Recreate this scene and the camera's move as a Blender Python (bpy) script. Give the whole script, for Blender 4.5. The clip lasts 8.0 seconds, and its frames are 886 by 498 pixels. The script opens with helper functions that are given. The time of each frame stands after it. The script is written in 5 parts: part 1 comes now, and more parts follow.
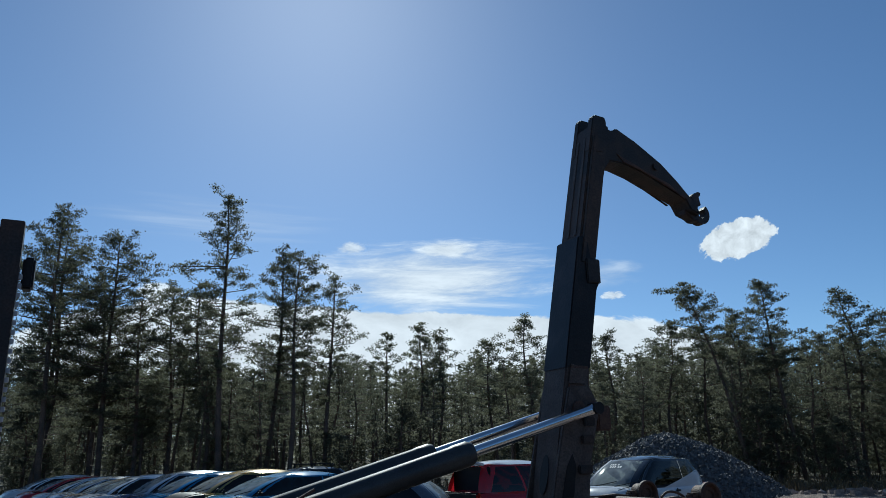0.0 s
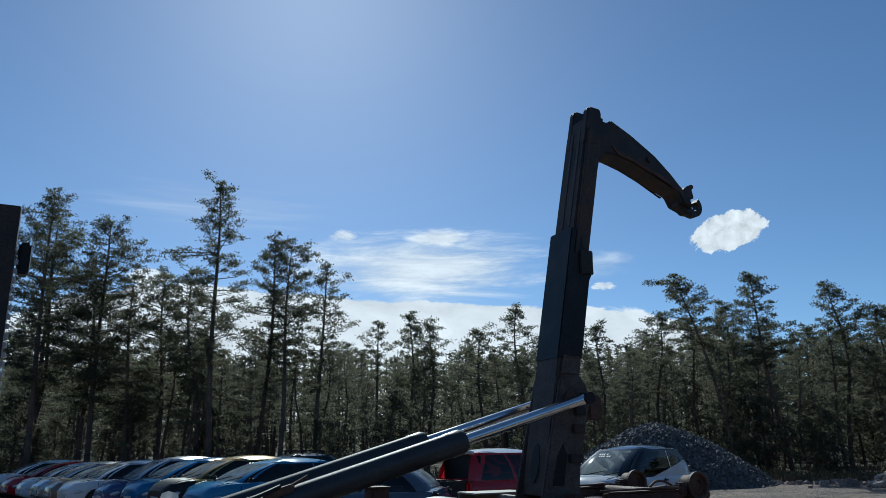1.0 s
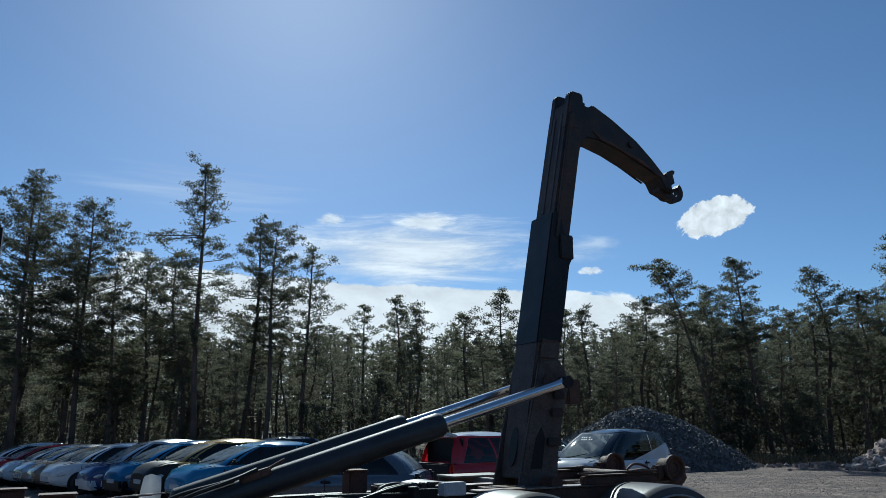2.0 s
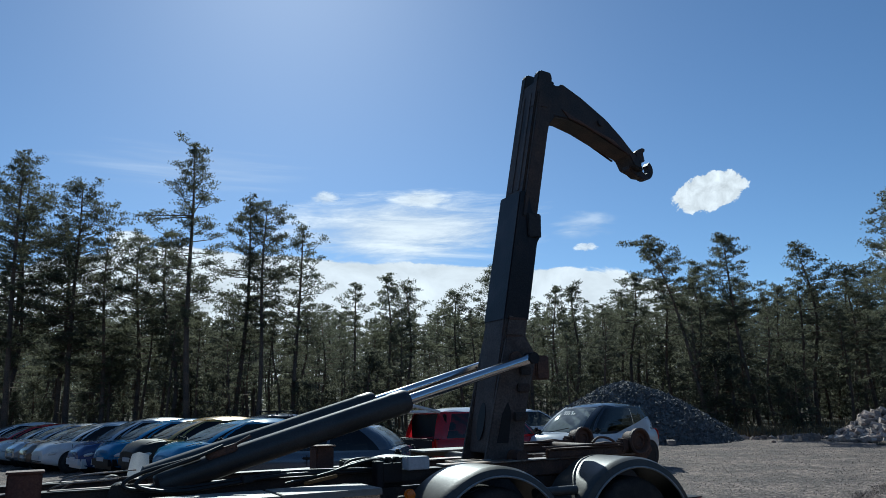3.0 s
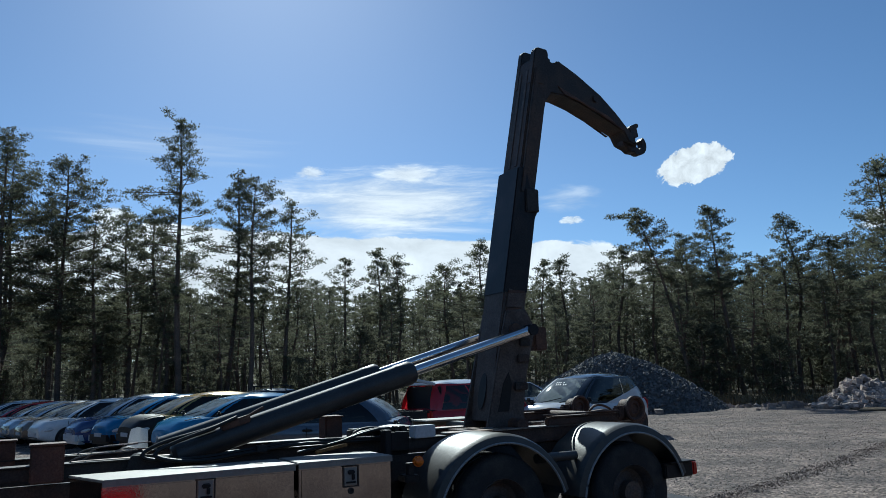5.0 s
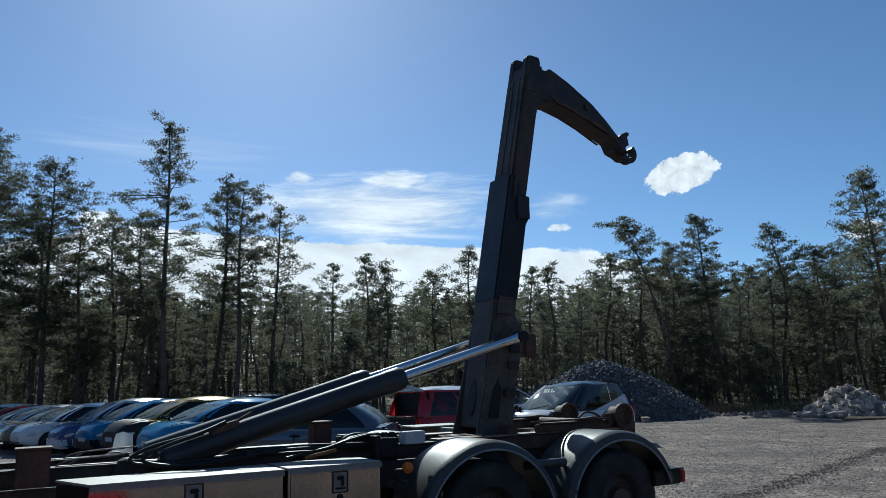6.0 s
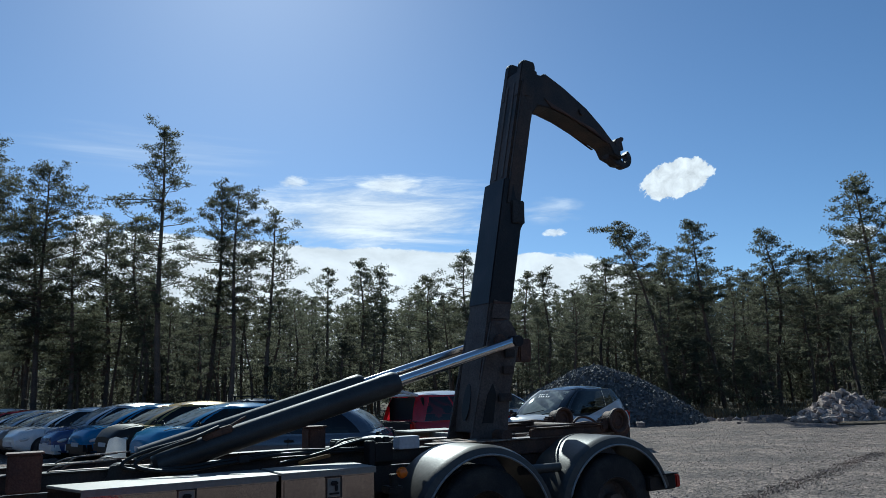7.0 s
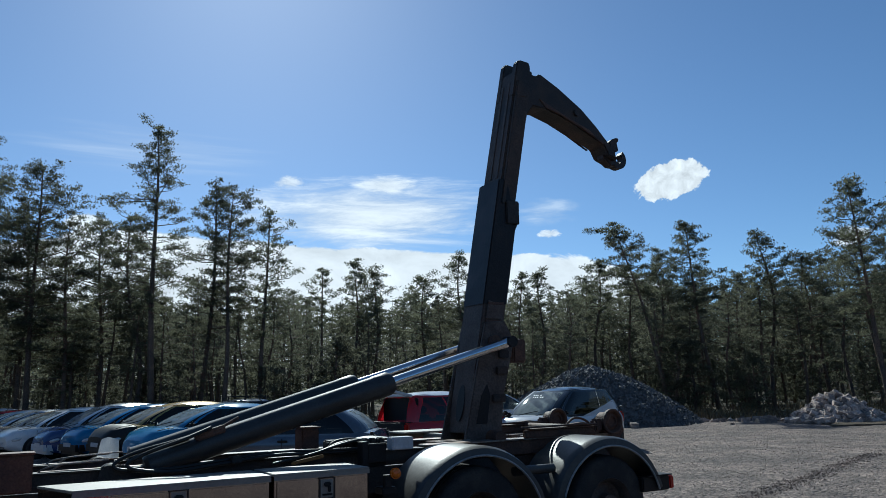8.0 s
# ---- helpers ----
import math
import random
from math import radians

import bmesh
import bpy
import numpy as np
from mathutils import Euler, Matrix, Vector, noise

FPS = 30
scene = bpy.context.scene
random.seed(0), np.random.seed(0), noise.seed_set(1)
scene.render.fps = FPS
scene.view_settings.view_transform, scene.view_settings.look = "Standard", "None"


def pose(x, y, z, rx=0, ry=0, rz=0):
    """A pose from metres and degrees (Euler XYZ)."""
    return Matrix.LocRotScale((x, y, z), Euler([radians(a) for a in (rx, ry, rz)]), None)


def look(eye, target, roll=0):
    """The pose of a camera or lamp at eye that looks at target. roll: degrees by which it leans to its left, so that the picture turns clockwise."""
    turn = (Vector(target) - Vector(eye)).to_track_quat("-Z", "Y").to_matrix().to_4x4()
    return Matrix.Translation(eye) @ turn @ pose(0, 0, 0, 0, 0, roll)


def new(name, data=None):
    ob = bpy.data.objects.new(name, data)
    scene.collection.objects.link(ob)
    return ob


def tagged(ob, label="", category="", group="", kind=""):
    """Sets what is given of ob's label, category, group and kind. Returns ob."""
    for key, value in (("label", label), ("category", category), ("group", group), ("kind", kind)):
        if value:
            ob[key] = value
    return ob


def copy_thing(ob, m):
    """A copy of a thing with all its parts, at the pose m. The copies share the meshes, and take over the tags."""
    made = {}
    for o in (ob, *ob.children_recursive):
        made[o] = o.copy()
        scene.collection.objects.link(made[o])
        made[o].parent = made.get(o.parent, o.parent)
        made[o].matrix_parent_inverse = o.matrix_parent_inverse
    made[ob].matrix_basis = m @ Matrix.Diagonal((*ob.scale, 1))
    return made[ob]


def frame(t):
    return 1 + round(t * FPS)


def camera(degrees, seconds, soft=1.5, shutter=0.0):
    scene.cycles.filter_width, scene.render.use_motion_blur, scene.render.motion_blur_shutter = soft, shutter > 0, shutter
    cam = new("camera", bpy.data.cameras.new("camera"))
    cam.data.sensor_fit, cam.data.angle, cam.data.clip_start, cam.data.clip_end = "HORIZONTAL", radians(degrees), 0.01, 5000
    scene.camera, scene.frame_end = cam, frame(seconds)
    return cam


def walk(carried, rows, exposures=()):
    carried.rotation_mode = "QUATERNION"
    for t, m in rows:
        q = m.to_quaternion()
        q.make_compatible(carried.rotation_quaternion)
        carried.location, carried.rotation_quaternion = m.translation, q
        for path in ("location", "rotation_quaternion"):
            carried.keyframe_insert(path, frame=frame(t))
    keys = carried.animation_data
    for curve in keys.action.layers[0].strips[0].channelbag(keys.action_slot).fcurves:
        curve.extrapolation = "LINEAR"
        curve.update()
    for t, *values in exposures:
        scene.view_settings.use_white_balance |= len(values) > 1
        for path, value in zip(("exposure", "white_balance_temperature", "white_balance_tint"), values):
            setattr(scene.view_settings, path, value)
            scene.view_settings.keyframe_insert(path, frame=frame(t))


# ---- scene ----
cam = camera(61.3, 8.0, 0.7)

EXPOSURES = [(0.0, 0.04, 5700, -3), (1.7, 0.06, 5700, -3), (3.0, 0.13, 5700, -3), (8.0, 0.18, 5700, -3)]
PATH = [
    (0, (-0.136, 0.358, 1.596), (-0.289, 2.277, 2.137), -1.2),
    (0.5, (-0.14, 0.343, 1.6), (-0.286, 2.266, 2.13), -1.1),
    (1, (-0.161, 0.321, 1.595), (-0.293, 2.249, 2.107), -0.7),
    (1.5, (-0.16, 0.34, 1.602), (-0.273, 2.276, 2.091), -0.5),
    (2.8, (0.176, 0.287, 1.585), (0.088, 2.239, 2.013), -1.0),
    (3, (0.226, 0.245, 1.59), (0.136, 2.2, 2.001), -1.2),
    (3.5, (0.327, 0.151, 1.578), (0.23, 2.111, 1.96), -1.8),
    (4, (0.298, 0.089, 1.569), (0.203, 2.055, 1.924), -2.1),
    (4.5, (0.151, 0.052, 1.568), (0.073, 2.021, 1.908), -2.1),
    (6, (0.038, 0.048, 1.562), (0.015, 2.016, 1.921), -1.5),
    (6.5, (0.042, 0.05, 1.561), (0.025, 2.016, 1.927), -1.5),
    (7, (0.044, 0.059, 1.56), (0.034, 2.024, 1.931), -1.5),
    (7.5, (0.048, 0.076, 1.559), (0.046, 2.041, 1.932), -1.4),
    (8, (0.048, 0.076, 1.561), (0.052, 2.041, 1.933), -1.4),
]
walk(cam, [(t, look(eye, target, roll)) for t, eye, target, roll in PATH], EXPOSURES)

# ---- world, sun ----
SUN_AZ, SUN_EL = -15.0, 36.5
world = bpy.data.worlds.new("world")
scene.world = world
world.use_nodes = True
wn = world.node_tree
sky = wn.nodes.new("ShaderNodeTexSky")
sky.sky_type = "NISHITA"
sky.sun_disc = False
sky.sun_elevation, sky.sun_rotation = radians(SUN_EL), radians(SUN_AZ)
sky.air_density, sky.dust_density, sky.ozone_density = 0.75, 0.24, 4.6
wn.links.new(sky.outputs[0], wn.nodes["Background"].inputs[0])
wn.nodes["Background"].inputs[1].default_value = 0.084
sun = new("sun", bpy.data.lights.new("sun", "SUN"))
sun.data.energy, sun.data.angle, sun.data.color = 3.8, radians(0.53), (1.0, 0.95, 0.87)
sun_way = Vector((math.sin(radians(SUN_AZ)) * math.cos(radians(SUN_EL)), math.cos(radians(SUN_AZ)) * math.cos(radians(SUN_EL)), math.sin(radians(SUN_EL))))
sun.matrix_world = look(sun_way * 60, (0, 0, 0))

# ---- materials ----
def mat(name, color, rough=0.6, metal=0.0, var=0.25, scale=6.0, fine=80.0, bump=0.15, second=None, amount=0.5, coat=0.0, per_object=0.0, per_island=0.0):
    """A surface with stains at a coarse scale, grain at a fine one, and light relief."""
    m = bpy.data.materials.new(name)
    m.use_nodes = True
    nt = m.node_tree
    n, l = nt.nodes, nt.links
    p = n["Principled BSDF"]
    co = n.new("ShaderNodeTexCoord")
    big, small = n.new("ShaderNodeTexNoise"), n.new("ShaderNodeTexNoise")
    big.inputs["Scale"].default_value, big.inputs["Detail"].default_value = scale, 5
    small.inputs["Scale"].default_value, small.inputs["Detail"].default_value = fine, 3
    l.new(co.outputs["Object"], big.inputs["Vector"])
    l.new(co.outputs["Object"], small.inputs["Vector"])
    ramp = n.new("ShaderNodeValToRGB")
    c2 = second or tuple(min(1, c * (1 - var)) for c in color)
    ramp.color_ramp.elements[0].position, ramp.color_ramp.elements[1].position = amount - 0.14, amount + 0.14
    ramp.color_ramp.elements[0].color, ramp.color_ramp.elements[1].color = (*c2, 1), (*color, 1)
    l.new(big.outputs["Fac"], ramp.inputs[0])
    mix = n.new("ShaderNodeMix")
    mix.data_type, mix.blend_type = "RGBA", "MULTIPLY"
    mix.inputs["Factor"].default_value = 1.0
    span = n.new("ShaderNodeMapRange")
    span.inputs["From Min"].default_value, span.inputs["From Max"].default_value = 0.3, 0.7
    span.inputs["To Min"].default_value, span.inputs["To Max"].default_value = 1 - var, 1 + var * 0.5
    l.new(small.outputs["Fac"], span.inputs[0])
    l.new(ramp.outputs[0], mix.inputs["A"])
    last = span.outputs[0]
    for on, socket in ((per_object, ("ShaderNodeObjectInfo", "Random")), (per_island, ("ShaderNodeNewGeometry", "Random Per Island"))):
        if on:
            src, r2, mul = n.new(socket[0]), n.new("ShaderNodeMapRange"), n.new("ShaderNodeMath")
            r2.inputs["To Min"].default_value, r2.inputs["To Max"].default_value = 1 - on, 1 + on
            mul.operation = "MULTIPLY"
            l.new(src.outputs[socket[1]], r2.inputs[0])
            l.new(r2.outputs[0], mul.inputs[0])
            l.new(last, mul.inputs[1])
            last = mul.outputs[0]
    l.new(last, mix.inputs["B"])
    l.new(mix.outputs["Result"], p.inputs["Base Color"])
    rr = n.new("ShaderNodeMapRange")
    rr.inputs["To Min"].default_value, rr.inputs["To Max"].default_value = max(0.02, rough - 0.12), min(1, rough + 0.12)
    l.new(big.outputs["Fac"], rr.inputs[0])
    l.new(rr.outputs[0], p.inputs["Roughness"])
    p.inputs["Metallic"].default_value = metal
    p.inputs["Coat Weight"].default_value = coat
    p.inputs["Coat Roughness"].default_value = 0.06
    if bump:
        b = n.new("ShaderNodeBump")
        b.inputs["Strength"].default_value, b.inputs["Distance"].default_value = bump, 0.02
        l.new(small.outputs["Fac"], b.inputs["Height"])
        l.new(b.outputs[0], p.inputs["Normal"])
    return m


def needle_mat(name, color, per=0.35):
    m = mat(name, color, 0.55, var=0.35, scale=0.9, fine=9, bump=0, second=tuple(c * 0.65 for c in color), per_island=per, per_object=0.15)
    nt = m.node_tree
    n, l = nt.nodes, nt.links
    p = n["Principled BSDF"]
    tr, mx = n.new("ShaderNodeBsdfTranslucent"), n.new("ShaderNodeMixShader")
    mx.inputs[0].default_value = 0.76
    l.new(p.inputs["Base Color"].links[0].from_socket, tr.inputs[0])
    l.new(p.outputs[0], mx.inputs[1])
    l.new(tr.outputs[0], mx.inputs[2])
    l.new(mx.outputs[0], n["Material Output"].inputs[0])
    return m


def glass_mat(name, tint, rough=0.03):
    """Car glass: mostly clear, tinted, with a mirror gloss."""
    m = bpy.data.materials.new(name)
    m.use_nodes = True
    n, l = m.node_tree.nodes, m.node_tree.links
    n.remove(n["Principled BSDF"])
    clear, gloss, mx, fr = n.new("ShaderNodeBsdfTransparent"), n.new("ShaderNodeBsdfGlossy"), n.new("ShaderNodeMixShader"), n.new("ShaderNodeFresnel")
    clear.inputs[0].default_value = (*tint, 1)
    gloss.inputs["Roughness"].default_value = rough
    fr.inputs[0].default_value = 1.55
    l.new(fr.outputs[0], mx.inputs[0])
    l.new(clear.outputs[0], mx.inputs[1])
    l.new(gloss.outputs[0], mx.inputs[2])
    l.new(mx.outputs[0], n["Material Output"].inputs[0])
    return m


def dust_sheen_glass_mat(name, tint, dust_sheen, amount):
    """A dusty windscreen: tinted clear glass, its pale film also standing in for sky reflection."""
    m = glass_mat(name, tint, 0.08)
    n, l = m.node_tree.nodes, m.node_tree.links
    end = n["Material Output"].inputs[0]
    film, mx, no, span, co = n.new("ShaderNodeBsdfDiffuse"), n.new("ShaderNodeMixShader"), n.new("ShaderNodeTexNoise"), n.new("ShaderNodeMapRange"), n.new("ShaderNodeTexCoord")
    film.inputs[0].default_value = (*dust_sheen, 1)
    no.inputs["Scale"].default_value, no.inputs["Detail"].default_value = 3.0, 6
    l.new(co.outputs["Object"], no.inputs["Vector"])
    span.inputs["From Min"].default_value, span.inputs["From Max"].default_value = 0.3, 0.7
    span.inputs["To Min"].default_value, span.inputs["To Max"].default_value = amount * 0.5, amount * 1.5
    l.new(no.outputs["Fac"], span.inputs[0])
    l.new(span.outputs[0], mx.inputs[0])
    l.new(end.links[0].from_socket, mx.inputs[1])
    l.new(film.outputs[0], mx.inputs[2])
    l.new(mx.outputs[0], end)
    return m


def gravel_mat():
    m = mat("yard_gravel", (0.26, 0.2, 0.165), 0.92, var=0.4, scale=0.7, fine=4, bump=0, second=(0.13, 0.1, 0.085))
    n, l = m.node_tree.nodes, m.node_tree.links
    p = n["Principled BSDF"]
    co, cell, cell2 = n.new("ShaderNodeTexCoord"), n.new("ShaderNodeTexVoronoi"), n.new("ShaderNodeTexVoronoi")
    cell.inputs["Scale"].default_value, cell2.inputs["Scale"].default_value = 27, 10
    for k in (cell, cell2):
        l.new(co.outputs["Object"], k.inputs["Vector"])
    hue, span, mix = n.new("ShaderNodeSeparateColor"), n.new("ShaderNodeMapRange"), n.new("ShaderNodeMix")
    l.new(cell.outputs["Color"], hue.inputs[0])
    span.inputs["To Min"].default_value, span.inputs["To Max"].default_value = 0.3, 1.95
    l.new(hue.outputs[0], span.inputs[0])
    mix.data_type, mix.blend_type = "RGBA", "MULTIPLY"
    mix.inputs["Factor"].default_value = 1.0
    l.new(p.inputs["Base Color"].links[0].from_socket, mix.inputs["A"])
    l.new(span.outputs[0], mix.inputs["B"])
    l.new(mix.outputs["Result"], p.inputs["Base Color"])
    add = n.new("ShaderNodeMath")
    add.operation = "MULTIPLY_ADD"
    add.inputs[1].default_value = 0.9
    l.new(cell2.outputs["Distance"], add.inputs[0])
    l.new(cell.outputs["Distance"], add.inputs[2])
    b = n.new("ShaderNodeBump")
    b.invert = True
    b.inputs["Strength"].default_value, b.inputs["Distance"].default_value = 1.0, 0.03
    l.new(add.outputs[0], b.inputs["Height"])
    l.new(b.outputs[0], p.inputs["Normal"])
    return m


M_YARD = gravel_mat()
M_CHIP = mat("gravel_chips", (0.37, 0.295, 0.25), 0.85, var=0.3, scale=3, fine=40, bump=0.2, per_island=0.5)
M_YARD_CHIP = mat("ridge_chips", (0.31, 0.245, 0.205), 0.9, var=0.35, scale=3, fine=40, bump=0.2, per_island=0.45)
M_SOIL = mat("forest_soil", (0.12, 0.085, 0.05), 0.95, var=0.4, scale=0.5, fine=8, bump=0.8, second=(0.05, 0.055, 0.025))
M_BARK = mat("pine_bark", (0.2, 0.128, 0.088), 0.9, var=0.4, scale=1.2, fine=18, bump=0.8, second=(0.085, 0.066, 0.052), per_object=0.2)
M_NEEDLE = needle_mat("pine_needles", (0.185, 0.188, 0.125))
# Slightly paler copy for the trees deeper in the wood.
M_NEEDLE_FAR = needle_mat("pine_needles_far", (0.2, 0.203, 0.142))
M_STONE = mat("crushed_stone", (0.15, 0.146, 0.142), 0.8, var=0.3, scale=3, fine=30, bump=0.3, per_island=0.45)
M_RUBBLE = mat("rubble_stone", (0.6, 0.47, 0.38), 0.85, var=0.35, scale=3, fine=25, bump=0.5, second=(0.3, 0.24, 0.21), per_object=0.5)
M_TWIG = mat("dead_wood", (0.2, 0.15, 0.1), 0.9, var=0.4, scale=4, fine=30, bump=0.4, per_island=0.4)
M_GRASS = mat("dry_grass", (0.22, 0.15, 0.07), 0.85, var=0.4, scale=2, fine=12, bump=0, per_island=0.45)
M_STEEL = mat("dark_painted_steel", (0.036, 0.034, 0.034), 0.5, var=0.4, scale=3, fine=60, bump=0.15, second=(0.09, 0.052, 0.036), amount=0.42)
M_ARM = mat("worn_arm_steel", (0.04, 0.037, 0.036), 0.55, var=0.35, scale=2.2, fine=50, bump=0.15, second=(0.095, 0.06, 0.042), amount=0.44)
M_SLEEVE = mat("black_sleeve_paint", (0.017, 0.016, 0.018), 0.42, var=0.35, scale=2.6, fine=50, bump=0.12, second=(0.045, 0.03, 0.026), amount=0.36)
M_STOP = mat("brown_primer_steel", (0.15, 0.066, 0.042), 0.7, var=0.35, scale=5, fine=60, bump=0.3, second=(0.09, 0.042, 0.03))
M_OXIDE = mat("oxide_grey_steel", (0.105, 0.084, 0.072), 0.65, var=0.4, scale=4, fine=50, bump=0.25, second=(0.06, 0.038, 0.03), amount=0.46)
M_RUST = mat("rusty_steel", (0.15, 0.075, 0.045), 0.7, var=0.4, scale=5, fine=60, bump=0.4, second=(0.08, 0.042, 0.03))
M_WORN = mat("bare_worn_steel", (0.34, 0.31, 0.28), 0.42, 0.75, var=0.35, scale=7, fine=60, bump=0.15, second=(0.16, 0.09, 0.06), amount=0.45)
M_TUBE = mat("cylinder_paint", (0.045, 0.047, 0.048), 0.42, var=0.35, scale=4, fine=90, bump=0.06, second=(0.03, 0.03, 0.03))
M_CHROME = mat("chrome", (0.75, 0.76, 0.78), 0.16, 1.0, var=0.08, scale=3, fine=60, bump=0.0)
M_INOX = mat("brushed_stainless", (0.44, 0.4, 0.385), 0.14, 1.0, var=0.2, scale=2.2, fine=50, bump=0.04, second=(0.3, 0.27, 0.26))
M_FENDER = mat("dusty_plastic", (0.062, 0.058, 0.052), 0.45, var=0.2, scale=2.5, fine=30, bump=0.06, second=(0.04, 0.038, 0.035), amount=0.45)
M_RUBBER = mat("tyre_rubber", (0.022, 0.022, 0.023), 0.8, var=0.3, scale=6, fine=60, bump=0.3, second=(0.05, 0.045, 0.04), amount=0.4)
M_RIM = mat("dirty_rim", (0.1, 0.09, 0.085), 0.6, 0.4, var=0.35, scale=6, fine=50, bump=0.2, second=(0.12, 0.08, 0.06))
M_BLACK = mat("black_plastic", (0.018, 0.018, 0.02), 0.5, var=0.3, scale=8, fine=70, bump=0.1)
M_HOSE = mat("hydraulic_hose", (0.024, 0.024, 0.024), 0.42, var=0.2, scale=8, fine=90, bump=0.05)
M_DUSTY = mat("dusty_stainless", (0.26, 0.245, 0.22), 0.55, 0.1, var=0.14, scale=4, fine=40, bump=0.05, second=(0.27, 0.25, 0.22))
M_GREY = mat("grey_enclosure", (0.55, 0.56, 0.58), 0.5, var=0.12, scale=8, fine=50, bump=0.05)
M_BEAD = mat("worn_rubber_edge", (0.34, 0.34, 0.33), 0.6, var=0.3, scale=6, fine=40, bump=0.1)
M_AMBER = mat("amber_lens", (0.78, 0.18, 0.012), 0.15, var=0.15, scale=20, fine=120, bump=0.2)
M_REDLENS = mat("red_lens", (0.5, 0.02, 0.015), 0.15, var=0.15, scale=20, fine=120, bump=0.2)
M_YELLOW = mat("faded_strap", (0.3, 0.15, 0.045), 0.8, var=0.3, scale=8, fine=60, bump=0.2)
M_GLASS = dust_sheen_glass_mat("car_glass", (0.24, 0.28, 0.28), (0.4, 0.44, 0.46), 0.3)
M_GLASS_DARK = glass_mat("tinted_glass", (0.03, 0.034, 0.036))
M_SEAT = mat("seat_fabric", (0.05, 0.05, 0.055), 0.9, var=0.3, scale=8, fine=60, bump=0.2)
M_LAMP = mat("headlamp_lens", (0.6, 0.62, 0.64), 0.1, 0.3, var=0.15, scale=12, fine=60, bump=0.1)
M_WHITE_PEN = mat("chalk_writing", (0.85, 0.85, 0.82), 0.7, var=0.1, bump=0)


for m_dull in (M_SLEEVE, M_HOSE, M_STEEL, M_BLACK, M_ARM):
    m_dull.node_tree.nodes["Principled BSDF"].inputs["Specular IOR Level"].default_value = 0.28


def paint(name, color, wear=0.15):
    return mat(name, color, 0.15, 0.0, var=wear, scale=1.7, fine=45, bump=0.015, coat=0.12)


P_WHITE = paint("white_car_paint", (0.72, 0.73, 0.74), 0.1)
P_SILVER = mat("silver_car_paint", (0.5, 0.52, 0.55), 0.22, 0.6, var=0.12, scale=2, fine=45, bump=0.01, coat=0.4)
P_BLUE = paint("blue_car_paint", (0.012, 0.16, 0.36))
P_NAVY = paint("navy_car_paint", (0.035, 0.07, 0.2))
P_DARK = paint("dark_grey_car_paint", (0.03, 0.035, 0.045))
P_GOLD = mat("gold_car_paint", (0.52, 0.34, 0.1), 0.2, 0.4, var=0.15, scale=2, fine=45, bump=0.01, coat=0.4)
P_RED = paint("red_car_paint", (0.42, 0.012, 0.022))
P_GREYBLUE = mat("grey_blue_car_paint", (0.12, 0.145, 0.18), 0.22, 0.3, var=0.15, scale=2, fine=45, bump=0.01, coat=0.4)
P_BROWN = mat("brown_grey_car_paint", (0.2, 0.16, 0.13), 0.24, 0.3, var=0.2, scale=2, fine=45, bump=0.01, coat=0.4)
P_PALEBLUE = paint("light_blue_car_paint", (0.04, 0.22, 0.42))

# ---- mesh helpers ----
def part(name, bm, material, parent=None, label="", smooth=None):
    me = bpy.data.meshes.new(name)
    if smooth is not None:
        for f in bm.faces:
            f.smooth = True
    bm.to_mesh(me)
    bm.free()
    if smooth:
        me.set_sharp_from_angle(angle=radians(smooth))
    me.materials.append(material)
    ob = new(name, me)
    ob.parent = parent
    if label:
        ob["label"] = label
    return ob


def mesh_of(name, verts, faces, material, parent=None, smooth=False):
    me = bpy.data.meshes.new(name)
    me.from_pydata(verts, [], faces)
    if smooth:
        me.polygons.foreach_set("use_smooth", [True] * len(me.polygons))
    me.materials.append(material)
    ob = new(name, me)
    ob.parent = parent
    return ob


def box(bm, x0, x1, y0, y1, z0, z1, bevel=0.008, turn=None):
    r = bmesh.ops.create_cube(bm, size=1.0)
    vs = r["verts"]
    for v in vs:
        v.co = Vector(((x0 + x1) / 2 + v.co.x * (x1 - x0), (y0 + y1) / 2 + v.co.y * (y1 - y0), (z0 + z1) / 2 + v.co.z * (z1 - z0)))
        if turn:
            v.co = turn @ v.co
    if bevel:
        es = list({e for v in vs for e in v.link_edges})
        bmesh.ops.bevel(bm, geom=es, offset=bevel, segments=2, affect="EDGES", clamp_overlap=True)


def prism(bm, outline, y0, y1, bevel=0.0):
    """A plate or box beam: an outline in x and z, from y0 to y1."""
    a = [bm.verts.new((x, y0, z)) for x, z in outline]
    b = [bm.verts.new((x, y1, z)) for x, z in outline]
    n = len(a)
    fs = [bm.faces.new(a), bm.faces.new(b[::-1])]
    for i in range(n):
        fs.append(bm.faces.new((a[i], b[i], b[(i + 1) % n], a[(i + 1) % n])))
    bmesh.ops.recalc_face_normals(bm, faces=fs)
    if bevel:
        es = list({e for f in fs for e in f.edges})
        bmesh.ops.bevel(bm, geom=es, offset=bevel, segments=2, affect="EDGES", clamp_overlap=True)


